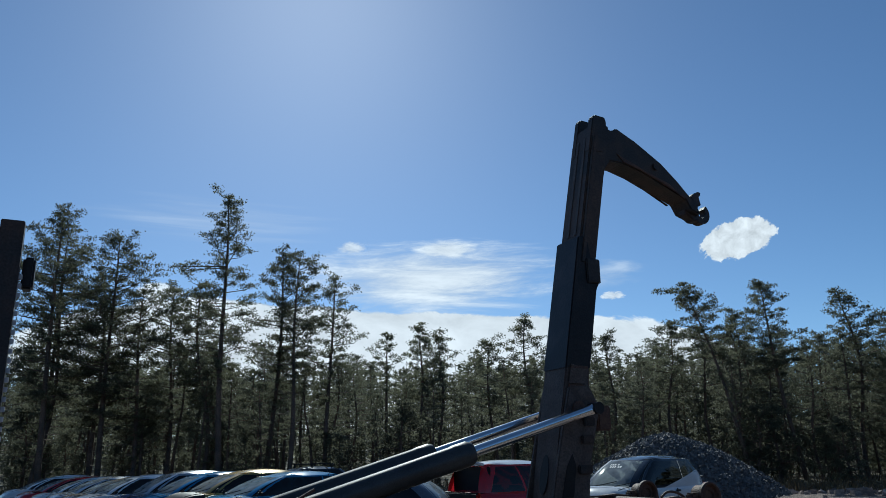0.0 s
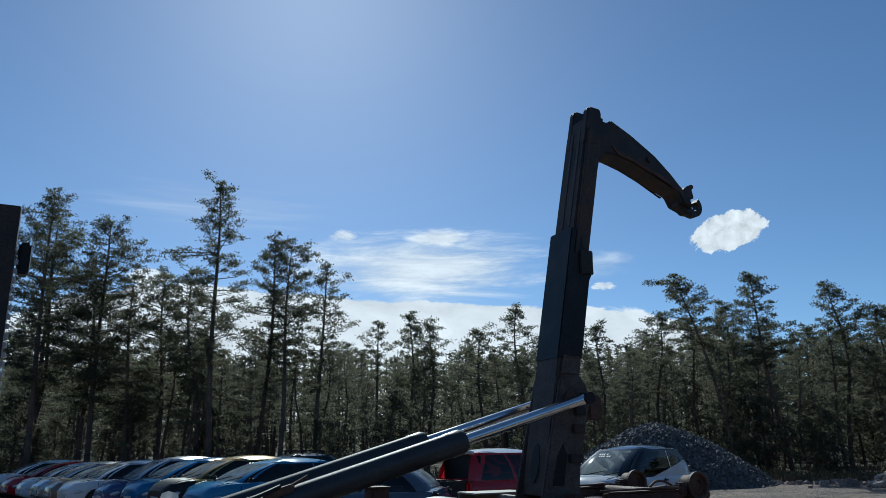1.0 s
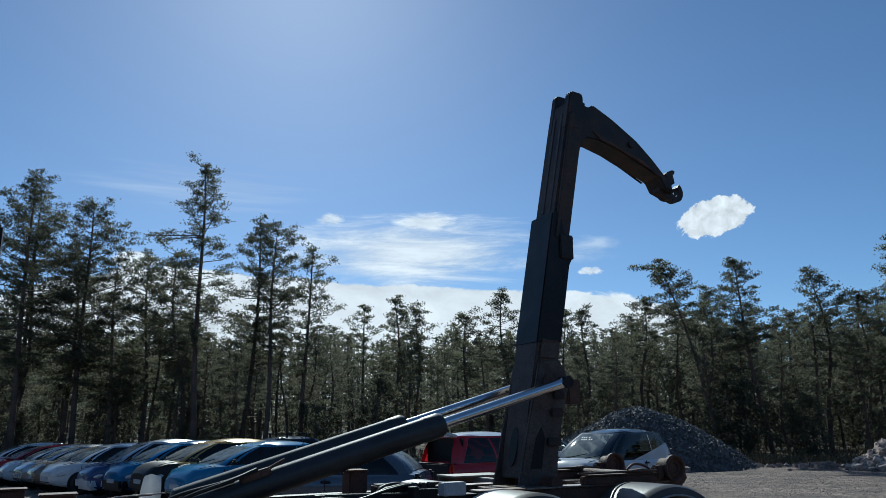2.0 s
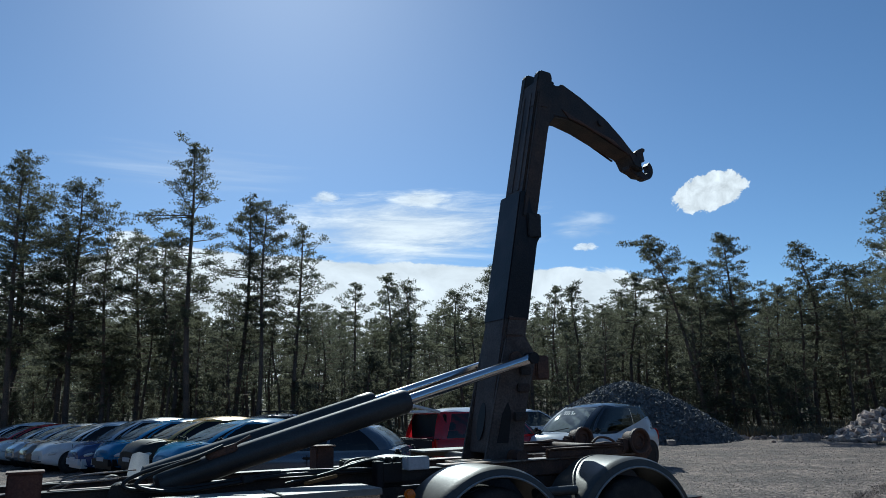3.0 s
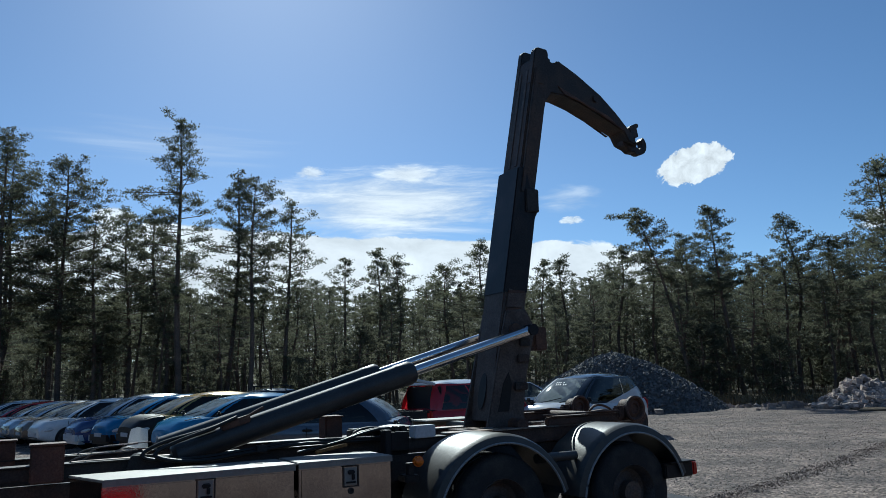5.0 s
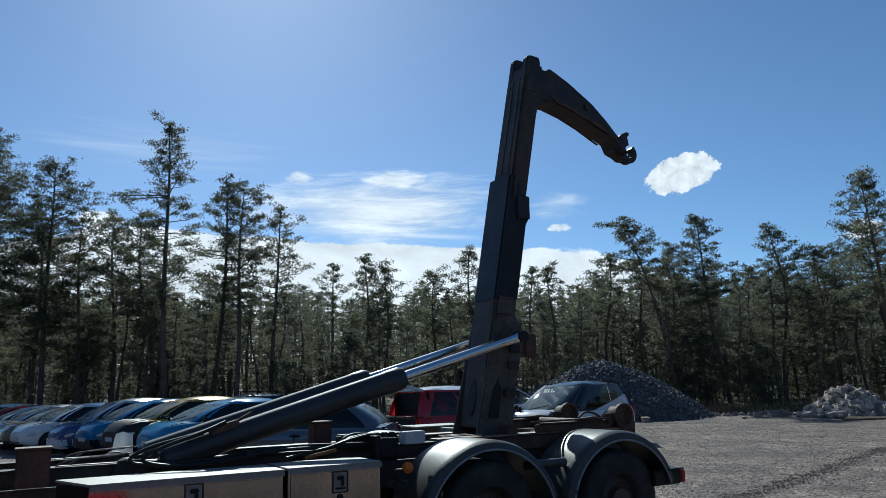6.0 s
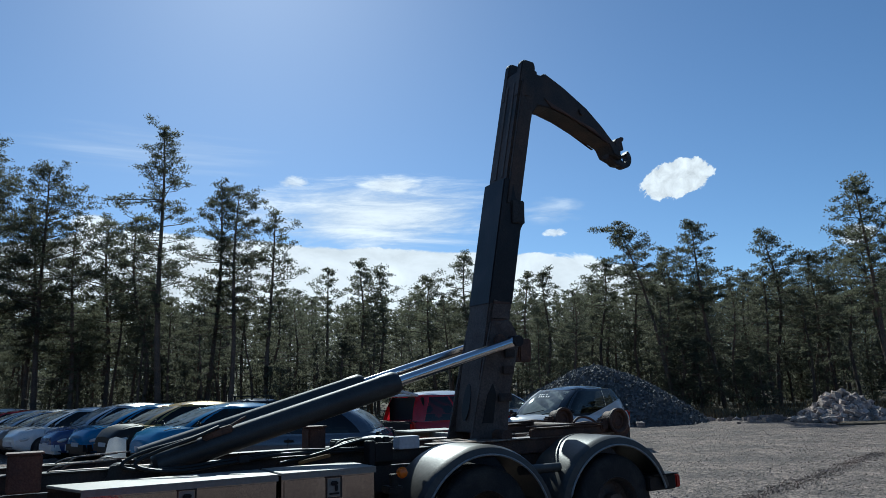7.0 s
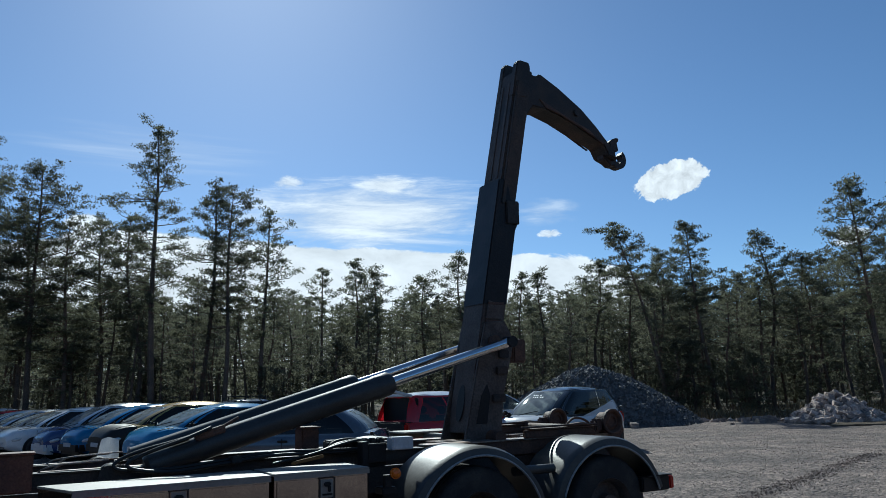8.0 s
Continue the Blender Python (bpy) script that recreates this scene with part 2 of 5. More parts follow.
def tube(bm, points, radius, sides=10, caps=True):
    """A pipe through points; radius one number or one for each point."""
    pts = [Vector(p) for p in points]
    rs = radius if isinstance(radius, (list, tuple)) else [radius] * len(pts)
    rings = []
    for i, p in enumerate(pts):
        d = (pts[min(i + 1, len(pts) - 1)] - pts[max(i - 1, 0)]).normalized()
        up = Vector((0, 0, 1)) if abs(d.z) < 0.95 else Vector((1, 0, 0))
        a = d.cross(up).normalized()
        b = d.cross(a)
        rings.append([bm.verts.new(p + (a * math.cos(k * math.tau / sides) + b * math.sin(k * math.tau / sides)) * rs[i]) for k in range(sides)])
    for r, s in zip(rings, rings[1:]):
        for k in range(sides):
            bm.faces.new((r[k], r[(k + 1) % sides], s[(k + 1) % sides], s[k]))
    if caps:
        bm.faces.new(rings[0][::-1])
        bm.faces.new(rings[-1])
    bmesh.ops.recalc_face_normals(bm, faces=bm.faces)


def ring(bm, centre, axis, profile, sides=28):
    """A turned body: profile of (distance along the axis, radius), closed where it comes back to its start."""
    axis = Vector(axis).normalized()
    up = Vector((0, 0, 1)) if abs(axis.z) < 0.9 else Vector((1, 0, 0))
    a = axis.cross(up).normalized()
    b = axis.cross(a)
    rows = []
    for d, r in profile:
        rows.append([bm.verts.new(Vector(centre) + axis * d + (a * math.cos(k * math.tau / sides) + b * math.sin(k * math.tau / sides)) * max(r, 1e-4)) for k in range(sides)])
    for r, s in zip(rows, rows[1:]):
        for k in range(sides):
            bm.faces.new((r[k], r[(k + 1) % sides], s[(k + 1) % sides], s[k]))
    bmesh.ops.recalc_face_normals(bm, faces=bm.faces)


def smooth_line(points, steps=6):
    """A rounder line through points."""
    pts = [Vector(p) for p in points]
    out = []
    for i in range(len(pts) - 1):
        p0, p1, p2, p3 = pts[max(i - 1, 0)], pts[i], pts[i + 1], pts[min(i + 2, len(pts) - 1)]
        for k in range(steps):
            t = k / steps
            out.append(0.5 * ((2 * p1) + (p2 - p0) * t + (2 * p0 - 5 * p1 + 4 * p2 - p3) * t * t + (3 * p1 - p0 - 3 * p2 + p3) * t ** 3))
    return out + [pts[-1]]


def thing(name, m, label, category, group=""):
    e = new(name)
    e.empty_display_size = 0.2
    e.matrix_world = m
    return tagged(e, label, category, group)

# ---- ground ----
def ground_z(x, y):
    if y > 58:
        return 0.25 + (y - 58) * 0.05
    dip = min(1.0, max(0.0, (-8.0 - x) / 6.0)) * min(1.0, max(0.0, (34 - y) / 6))
    fall = min(1.0, max(0.0, (18.0 - y) / 8.0))
    z = -0.13 * fall * fall * (3 - 2 * fall) - 0.2 * dip
    near = max(0.0, 1 - abs(y - 20) / 40)
    z += near * (0.028 * noise.noise(Vector((x * 1.1, y * 1.1, 7))) + 0.018 * noise.noise(Vector((x * 2.6, y * 2.6, 9))))
    return z + near * 0.05 * noise.noise(Vector((x * 0.25, y * 0.25, 0))) + (0.25 * noise.noise(Vector((x * 0.08, y * 0.1, 3))) + 0.25 if y > 37 else 0.0) * min(1.0, max(0.0, (y - 35) / 6))


def make_ground():
    xs = [-2500, -900, -300, -120, -70, *np.arange(-45, -2, 1.0), *np.arange(-2, 24, 0.36), *np.arange(24, 45.1, 1.0), 70, 120, 300, 900, 2500]
    ys = [-2500, -900, -300, -100, -40, -20, *np.arange(-8, 7, 0.8), *np.arange(7, 34, 0.36), *np.arange(34, 40.1, 0.8), 44, 50, 57, 60, 80, 120, 300, 900, 2500]
    verts = [(x, y, ground_z(x, y) if abs(x) < 1000 and -100 < y < 400 else (17 if y > 400 else 0)) for y in ys for x in xs]
    n = len(xs)
    faces = [(j * n + i, j * n + i + 1, (j + 1) * n + i + 1, (j + 1) * n + i) for j in range(len(ys) - 1) for i in range(n - 1)]
    g = mesh_of("ground", verts, faces, M_YARD, smooth=True)
    g.data.materials.append(M_SOIL)
    for p in g.data.polygons:
        if p.center.y > 33.5 + 0.8 * noise.noise(Vector((p.center.x * 0.2, 0, 0))):
            p.material_index = 1
    tagged(g, "grey crushed gravel yard running up to forest soil", "ground", kind="structure")


make_ground()

def chips(count, region, size, seed, flat=0.6):
    """Many small broken stones as one mesh's data."""
    rng = np.random.default_rng(seed)
    base = np.array([(1, 0, 0), (-1, 0, 0), (0, 1, 0), (0, -1, 0), (0, 0, 1), (0, 0, -1)], float)
    tris = np.array([(0, 2, 4), (2, 1, 4), (1, 3, 4), (3, 0, 4), (2, 0, 5), (1, 2, 5), (3, 1, 5), (0, 3, 5)])
    v = np.empty((count, 6, 3))
    for i in range(count):
        x, y, z = region(rng)
        s = size * (0.45 + rng.random() ** 2.5 * 1.6)
        turn = np.array(Euler(rng.random(3) * 6.28).to_matrix())
        v[i] = (base * (s * (0.6 + 0.8 * rng.random((6, 1)))) * np.array([1, 0.8, flat])) @ turn.T + (x, y, z)
    f = (tris[None] + (np.arange(count) * 6)[:, None, None]).reshape(-1, 3)
    return v.reshape(-1, 3).tolist(), f.tolist()


def yard_spot(rng):
    y = 8 + 25 * rng.random() ** 0.8
    x = -2 + rng.random() * (y * 0.75 + 4)
    return x, y, ground_z(x, y) + 0.001


tagged(mesh_of("loose_gravel", *chips(70000, yard_spot, 0.0095, 5, 0.45), M_CHIP), "loose grey gravel chips lying on the yard", "gravel", kind="stuff")

def ridge_spot(rng):
    f = rng.random()
    x, y = 3.1 + 6.2 * f + rng.normal(0, 0.07), 10.2 + 6.6 * f + rng.normal(0, 0.07)
    off = rng.normal(0, 0.13)
    x, y = x + off * 0.73, y - off * 0.68
    return x, y, ground_z(x, y) + 0.03 * math.exp(-(off / 0.13) ** 2) * rng.random()


tagged(mesh_of("gravel_ridge", *chips(5200, ridge_spot, 0.0095, 15, 0.5), M_YARD_CHIP), "low ridge of loose gravel left by a wheel", "gravel", kind="stuff")


def edge_spot(rng):
    x = 6 + 12 * rng.random()
    y = 32.6 + rng.normal(0, 0.35)
    return x, y, ground_z(x, y) + 0.05 * rng.random()


tagged(mesh_of("edge_rubble", *chips(420, edge_spot, 0.085, 16), M_CHIP), "scattered broken stones along the forest edge", "rubble", kind="stuff")

# ---- clouds: far sheets of sky ----
def cloud_sheet(name, az, el, width, height, label, lo, hi, stretch, seed, strength, edge=1.0, detail=6, rough=0.6, tilt=0.0, flat=2.0):
    """A far curved sheet of thin cloud; its cover comes from noise and fades towards its rim."""
    R = 2600
    verts, faces, nu, nv = [], [], 24, 10
    for j in range(nv + 1):
        for i in range(nu + 1):
            a, e = radians(az + width * (i / nu - 0.5)), radians(el + height * (j / nv - 0.5) + tilt * (i / nu - 0.5))
            verts.append((R * math.sin(a) * math.cos(e), R * math.cos(a) * math.cos(e), R * math.sin(e)))
    faces = [(j * (nu + 1) + i, j * (nu + 1) + i + 1, (j + 1) * (nu + 1) + i + 1, (j + 1) * (nu + 1) + i) for j in range(nv) for i in range(nu)]
    m = bpy.data.materials.new(name)
    m.use_nodes = True
    n, l = m.node_tree.nodes, m.node_tree.links
    n.remove(n["Principled BSDF"])
    uv = n.new("ShaderNodeUVMap")
    mp = n.new("ShaderNodeMapping")
    mp.inputs["Scale"].default_value = (stretch[0], stretch[1], 1)
    mp.inputs["Location"].default_value = (seed * 3.7, seed * 1.3, 0)
    mp.inputs["Rotation"].default_value = (0, 0, stretch[2])
    l.new(uv.outputs[0], mp.inputs[0])
    no = n.new("ShaderNodeTexNoise")
    no.inputs["Scale"].default_value, no.inputs["Detail"].default_value, no.inputs["Roughness"].default_value = 1.0, detail, rough
    no.inputs["Distortion"].default_value = 0.4
    l.new(mp.outputs[0], no.inputs[0])
    sep = n.new("ShaderNodeSeparateXYZ")
    l.new(uv.outputs[0], sep.inputs[0])

    def calc(op, a, b=None):
        k = n.new("ShaderNodeMath")
        k.operation = op
        for i, s in enumerate((a, b)):
            if s is None:
                continue
            if isinstance(s, (int, float)):
                k.inputs[i].default_value = s
            else:
                l.new(s, k.inputs[i])
        return k.outputs[0]
    du = calc("MULTIPLY", calc("ABSOLUTE", calc("SUBTRACT", sep.outputs[0], 0.5)), 2.0)
    dv = calc("MULTIPLY", calc("ABSOLUTE", calc("SUBTRACT", sep.outputs[1], 0.5)), 2.0)
    far = calc("SQRT", calc("ADD", calc("POWER", du, flat), calc("POWER", dv, 2.0)))
    cover = calc("SUBTRACT", no.outputs["Fac"], calc("MULTIPLY", calc("POWER", far, 2.0), edge))
    rng = n.new("ShaderNodeMapRange")
    rng.interpolation_type = "SMOOTHSTEP"
    rng.inputs["From Min"].default_value, rng.inputs["From Max"].default_value = lo, hi
    rng.inputs["To Max"].default_value = strength[1]
    l.new(cover, rng.inputs[0])
    tr, em, mx = n.new("ShaderNodeBsdfTransparent"), n.new("ShaderNodeEmission"), n.new("ShaderNodeMixShader")
    shade = n.new("ShaderNodeMapRange")
    shade.inputs["From Min"].default_value, shade.inputs["From Max"].default_value = 0.3, 0.7
    shade.inputs["To Min"].default_value, shade.inputs["To Max"].default_value = strength[0] * 0.7, strength[0] * 1.1
    l.new(no.outputs["Fac"], shade.inputs[0])
    em.inputs[0].default_value = (0.985, 0.965, 1.0, 1)
    l.new(shade.outputs[0], em.inputs[1])
    l.new(rng.outputs[0], mx.inputs[0])
    l.new(tr.outputs[0], mx.inputs[1])
    l.new(em.outputs[0], mx.inputs[2])
    l.new(mx.outputs[0], n["Material Output"].inputs[0])
    ob = mesh_of(name, verts, faces, m, smooth=True)
    layer = ob.data.uv_layers.new(name="UVMap")
    for loop in ob.data.loops:
        k = loop.vertex_index
        layer.data[loop.index].uv = ((k % (nu + 1)) / nu, (k // (nu + 1)) / nv)
    ob.visible_shadow = False
    tagged(ob, label, "cloud", kind="structure")


cloud_sheet("backdrop_cumulus", 17.75, 14.9, 7.6, 4.0, "small bright white cumulus cloud in blue sky", -0.2, -0.07, (8.5, 4.4, 0.15), 2.0, (0.84, 1.0), 1.35, 11, 0.62, 1.1)
cloud_sheet("backdrop_bank", -8.0, 6.1, 60, 12.4, "low pale cloud bank above the far forest", -0.5, -0.41, (9, 3.2, 0), 5.0, (0.86, 0.97), 1.5, 9, 0.6, -3.0, 4.0)
cloud_sheet("backdrop_cirrus", -5.5, 13.3, 24, 6.6, "thin streaky white cirrus cloud", 0.13, 0.58, (2.6, 4.4, 0.16), 1.0, (0.88, 0.9), 0.4, 11, 0.68)
cloud_sheet("backdrop_wisp", 8.5, 13.2, 9, 3.2, "faint wisp of cirrus cloud", 0.25, 0.8, (2.2, 3.5, 0.2), 3.0, (0.8, 0.45), 0.5, 8, 0.6)
cloud_sheet("backdrop_cloudlet", 8.4, 11.6, 2.6, 1.0, "tiny white cloud tuft in the sky", 0.2, 0.42, (2.5, 2, 0), 7.0, (0.88, 0.8), 0.55, 8, 0.65)
cloud_sheet("backdrop_cloudlet", -4.3, 15.7, 6.4, 1.7, "small bright streak of cirrus cloud", 0.16, 0.5, (2.0, 2.2, 0.1), 12.0, (0.88, 0.85), 0.5, 8, 0.62)
cloud_sheet("backdrop_cloudlet", -11.8, 15.8, 3.0, 1.4, "small puff of white cirrus cloud", 0.18, 0.5, (2.0, 2.0, 0.1), 14.0, (0.86, 0.75), 0.5, 8, 0.62)
cloud_sheet("backdrop_cloudlet", -25.9, 12.1, 4.4, 1.8, "small white cloud beyond the pines", 0.15, 0.4, (2.5, 2, 0), 9.0, (0.88, 0.9), 0.55, 8, 0.65)
cloud_sheet("backdrop_cloudlet", 29.0, 9.6, 3.6, 2.0, "small white cloud beside tall pines", 0.15, 0.4, (2.5, 2, 0), 4.0, (0.88, 0.9), 0.55, 8, 0.65)
cloud_sheet("backdrop_veil", -22, 17.5, 26, 4.5, "very faint veil of high cirrus", 0.2, 0.9, (1.5, 6, -0.25), 6.0, (0.8, 0.3), 0.5, 8, 0.6)

# ---- forest ----
def pine(seed, height, crown, spread, lean=(0, 0), branches=46, tufts=13, needle=0.2, blades=5, boughs=(), far=False, radius=None):
    """A Scots pine: bare leaning trunk, crooked limbs, and needle tufts in clumps along the outer limbs."""
    rng = np.random.default_rng(seed)
    H = height
    wob = rng.normal(0, 0.012 * H, (2, 3))

    def stem(h):
        return np.array([lean[0] * h ** 1.2 + wob[0] @ np.sin(np.array([2.2, 4.1, 7.0]) * h + seed) - wob[0] @ np.sin(np.array([0, 0, 0]) + seed),
                         lean[1] * h + wob[1] @ np.sin(np.array([2.2, 4.1, 7.0]) * h + seed) - wob[1] @ np.sin(np.array([0, 0, 0]) + seed), H * h])
    bm = bmesh.new()
    r0 = radius or 0.009 * H + 0.025
    hs = np.linspace(0, 0.985, 6 if far else 11)
    tube(bm, [stem(h) - (np.array([0, 0, 0.25]) if h == 0 else 0) for h in hs], [r0 * (1 - h) ** 0.75 + 0.012 for h in hs], 5 if far else 7)
    clumps = []
    limbs = []
    for k in range(branches):
        q = (k + rng.random()) / branches
        h = crown + (1 - crown) * (0.96 * q ** 1.05 + 0.02)
        az = k * 2.4 + rng.normal(0, 0.5)
        prof = max(0.3 + 0.1 * rng.random(), math.sin(math.pi * min(1, 0.2 + 0.78 * q)) ** 0.8)
        L = spread * prof * (0.4 + 0.85 * rng.random() ** 1.4)
        rise = -0.05 + 0.75 * q + rng.normal(0, 0.14)
        limbs.append((h, az, L, rise, 1.0))
    for h, az, L, rise in boughs:
        limbs.append((h, az, L, rise, 1.0))
    for k in range(3 if far else 9):
        limbs.append((crown * (0.45 + 0.5 * rng.random()), rng.random() * 6.28, spread * (0.2 + 0.4 * rng.random()), -0.15 + 0.3 * rng.random(), 0.0))
    for h, az, L, rise, leafy in limbs:
        p = stem(h)
        d = np.array([math.cos(az), math.sin(az), 0])
        bend = rng.normal(0, 0.12)
        tip = p + d * L + np.array([0, 0, rise * L])
        mid = p + d * L * 0.5 + np.array([-d[1] * bend * L, d[0] * bend * L, rise * L * (0.25 if rise > 0.2 else 0.6)])
        w = 0.012 + 0.011 * L
        tube(bm, [p, mid, tip], [w, w * 0.65, w * 0.25], 3, caps=False)
        if not leafy:
            continue
        nsub = max(2, int(round(L * (2.0 if far else 3.0))))
        for s in range(nsub):
            f = 0.42 + (0.55 if far else 0.62) * (s + rng.random()) / nsub
            base = (p * (1 - f) ** 2 + 2 * mid * f * (1 - f) + tip * f * f)
            side = rng.normal(0, 1, 3) * np.array([1, 1, 0.35])
            off = side / (np.linalg.norm(side) + 1e-6) * L * 0.24 * rng.random()
            c = base + off + np.array([0, 0, 0.08])
            if not far:
                tube(bm, [base, c], [w * 0.4, w * 0.15], 3, caps=False)
            clumps.append((c, 0.18 + 0.17 * rng.random() + 0.03 * L))
        clumps.append((tip, 0.2 + 0.12 * rng.random()))
    for k in range(2):
        clumps.append((stem(0.975 + 0.01 * k) + rng.normal(0, 0.04, 3), 0.1))
    C = np.array([c for c, _ in clumps])
    S = np.array([s for _, s in clumps])
    n = len(C) * tufts
    pos = np.repeat(C, tufts, 0) + rng.normal(0, 1, (n, 3)) * np.repeat(S, tufts)[:, None] * np.array([0.5, 0.5, 0.19])
    aim = (pos - np.repeat(C, tufts, 0)) * 1.2 + np.array([0, 0, 0.22])
    pos = np.repeat(pos, blades, 0)
    m = len(pos)
    way = np.repeat(aim, blades, 0) + rng.normal(0, 0.33, (m, 3))
    way /= np.linalg.norm(way, axis=1)[:, None] + 1e-6
    acr = np.cross(way, rng.normal(0, 1, (m, 3)))
    acr /= np.linalg.norm(acr, axis=1)[:, None] + 1e-6
    ln = needle * (0.6 + 0.7 * rng.random((m, 1)))
    v = np.empty((m, 3, 3))
    v[:, 0] = pos + acr * ln * 0.15
    v[:, 1] = pos - acr * ln * 0.15
    v[:, 2] = pos + way * ln
    tree = new("pine_tree")
    part("trunk", bm, M_BARK, tree, smooth=60)
    me = bpy.data.meshes.new("crown")
    me.vertices.add(3 * m)
    me.vertices.foreach_set("co", v.reshape(-1))
    me.loops.add(3 * m)
    me.loops.foreach_set("vertex_index", np.arange(3 * m))
    me.polygons.add(m)
    me.polygons.foreach_set("loop_start", np.arange(0, 3 * m, 3))
    me.update()
    me.validate()
    me.materials.append(M_NEEDLE_FAR if far else M_NEEDLE)
    crown_ob = new("crown", me)
    crown_ob.parent = tree
    return tree


L_TALL = "tall slender Scots pine with bare trunk and tufted crown"
# x, y, height, lean of the top, first green (share of height), spread, limbs
HEROES = [
    (-24.7, 38.4, 12.6, 0.2, 0.26, 2.1, 56, ()),
    (-22.2, 39.6, 11.8, -0.2, 0.25, 2.1, 60, ()),
    (-19.7, 39.4, 10.9, 0.1, 0.26, 2.0, 54, ()),
    (-23.3, 37, 14.9, -0.1, 0.30, 2.5, 76, ()),
    (-25.6, 40, 14.7, 0.2, 0.30, 2.7, 72, ()),
    (-20.8, 38, 13.6, -0.3, 0.27, 2.6, 92, ()),
    (-18.6, 41, 11.2, -0.3, 0.26, 2.4, 70, ()),
    (-16.3, 40, 11.2, -1, 0.40, 2.07, 46, ((0.93, 3.0, 1.6, 0.25),)),
    (-14.5, 38, 15.7, -0.9, 0.34, 1.95, 74, ((0.74, 3.2, 2.9, 0.02), (0.735, 3.05, 2.5, 0.0), (0.995, 2.9, 0.9, 0.8))),
    (-13.0, 40.5, 12.9, 0.2, 0.32, 2.3, 58, ()),
    (-11.3, 39, 12.1, 0.2, 0.44, 2.07, 42, ()),
    (-9.9, 41, 11.4, 0.2, 0.37, 1.95, 44, ()),
    (-7.2, 45, 8.7, -0.1, 0.55, 1.20, 22, ()),
    (-5.2, 45, 9.2, -0.1, 0.50, 1.40, 34, ()),
    (-4.3, 46, 8.7, 0.2, 0.50, 1.40, 34, ()),
    (-0.7, 44, 7.9, 0, 0.45, 1.40, 34, ()),
    (1.2, 43, 9.1, -0.1, 0.50, 1.40, 34, ()),
    (4.6, 44, 7.9, 0.2, 0.50, 1.20, 26, ()),
    (5.6, 45, 8.3, 0.2, 0.50, 1.30, 28, ()),
    (9.3, 44, 8.5, 0.1, 0.45, 1.40, 36, ()),
    (11.8, 40, 9.7, -2.3, 0.62, 1.60, 40, ((0.99, 3.1, 1.5, 0.05), (0.97, 3.3, 1.1, 0.15))),
    (13.7, 44, 8.9, -0.6, 0.45, 1.60, 42, ()),
    (14.7, 41, 10.1, -0.7, 0.50, 1.60, 44, ()),
    (17.7, 41, 9.4, 0.2, 0.45, 1.60, 44, ()),
    (20.6, 43, 8.5, 0.1, 0.42, 1.60, 42, ()),
    (22.3, 44, 8.8, 0.3, 0.42, 1.60, 42, ()),
    (19.6, 33.5, 10.6, -0.7, 0.42, 1.60, 56, ()),
    (20.9, 36, 8.8, -0.6, 0.40, 1.50, 46, ()),
    (21.9, 34.5, 10.8, -0.5, 0.40, 1.70, 54, ()),
]


def plant_forest():
    rng = random.Random(11)
    for k, (x, y, h, lean, crown, spread, nb, boughs) in enumerate(HEROES):
        t = pine(40 + k, h, crown, spread, (lean, 0.1 * rng.uniform(-1, 1)), int(nb * 1.2), 20, 0.1, 6, boughs)
        t.matrix_world = pose(x, y, ground_z(x, y))
        tagged(t, L_TALL if h > 10.5 else "Scots pine with an open, uneven crown at the forest edge", "pine tree", "forest edge pines")
    kinds = [pine(200 + k, 8.2, (0.3, 0.45, 0.36, 0.5, 0.26, 0.4)[k], (1.7, 1.5, 1.9, 1.6, 1.6, 1.4)[k], (rng.uniform(-0.5, 0.5), 0), (38, 34, 38, 32, 38, 34)[k], 15, 0.11, 6, far=True) for k in range(6)]
    spots = []
    tries = 0
    while len(spots) < 220 and tries < 20000:
        tries += 1
        y = rng.uniform(39, 68)
        x = rng.uniform(-0.72, 0.72) * y * 1.05 - 1
        if all((x - a) ** 2 + (y - b) ** 2 > 2.2 for a, b in spots):
            spots.append((x, y))
    for k, (x, y) in enumerate(spots):
        rim = 6.2 + min(1.1, max(0.0, (-7.5 - x) * 0.15)) + (1.0 if x > 9 else 0.0)
        h = rim * rng.uniform(0.75, 1.12) * (1 + (y - 40) * 0.012)
        s = h / 8.2
        m = pose(x, y, ground_z(x, y), rng.uniform(-2, 2), rng.uniform(-2, 2), rng.uniform(0, 360))
        ob = kinds[k % 6] if k < 6 else copy_thing(kinds[k % 6], m)
        ob.matrix_world = m @ Matrix.Diagonal((s, s, s, 1))
        tagged(ob, "dark green Scots pine standing inside the forest", "pine tree", "forest pines")


plant_forest()


def plant_young():
    """Low young pines filling the space under the tall ones."""
    rng = random.Random(31)
    kinds = [pine(300 + k, 3.0, 0.06, 0.85, (rng.uniform(-0.2, 0.2), 0), 30, 13, 0.1, 6, far=True) for k in range(4)]
    for k in range(84):
        y = rng.uniform(37.5, 55)
        x = rng.uniform(-0.68, 0.68) * y
        s = rng.uniform(0.6, 1.5)
        m = pose(x, y, ground_z(x, y), 0, 0, rng.uniform(0, 360))
        ob = kinds[k] if k < 4 else copy_thing(kinds[k % 4], m)
        ob.matrix_world = m @ Matrix.Diagonal((s * 1.1, s * 1.1, s, 1))
        ob.name = "young_pine"
        tagged(ob, "low young pine growing under the tall pines", "young pine", "young pines")


plant_young()


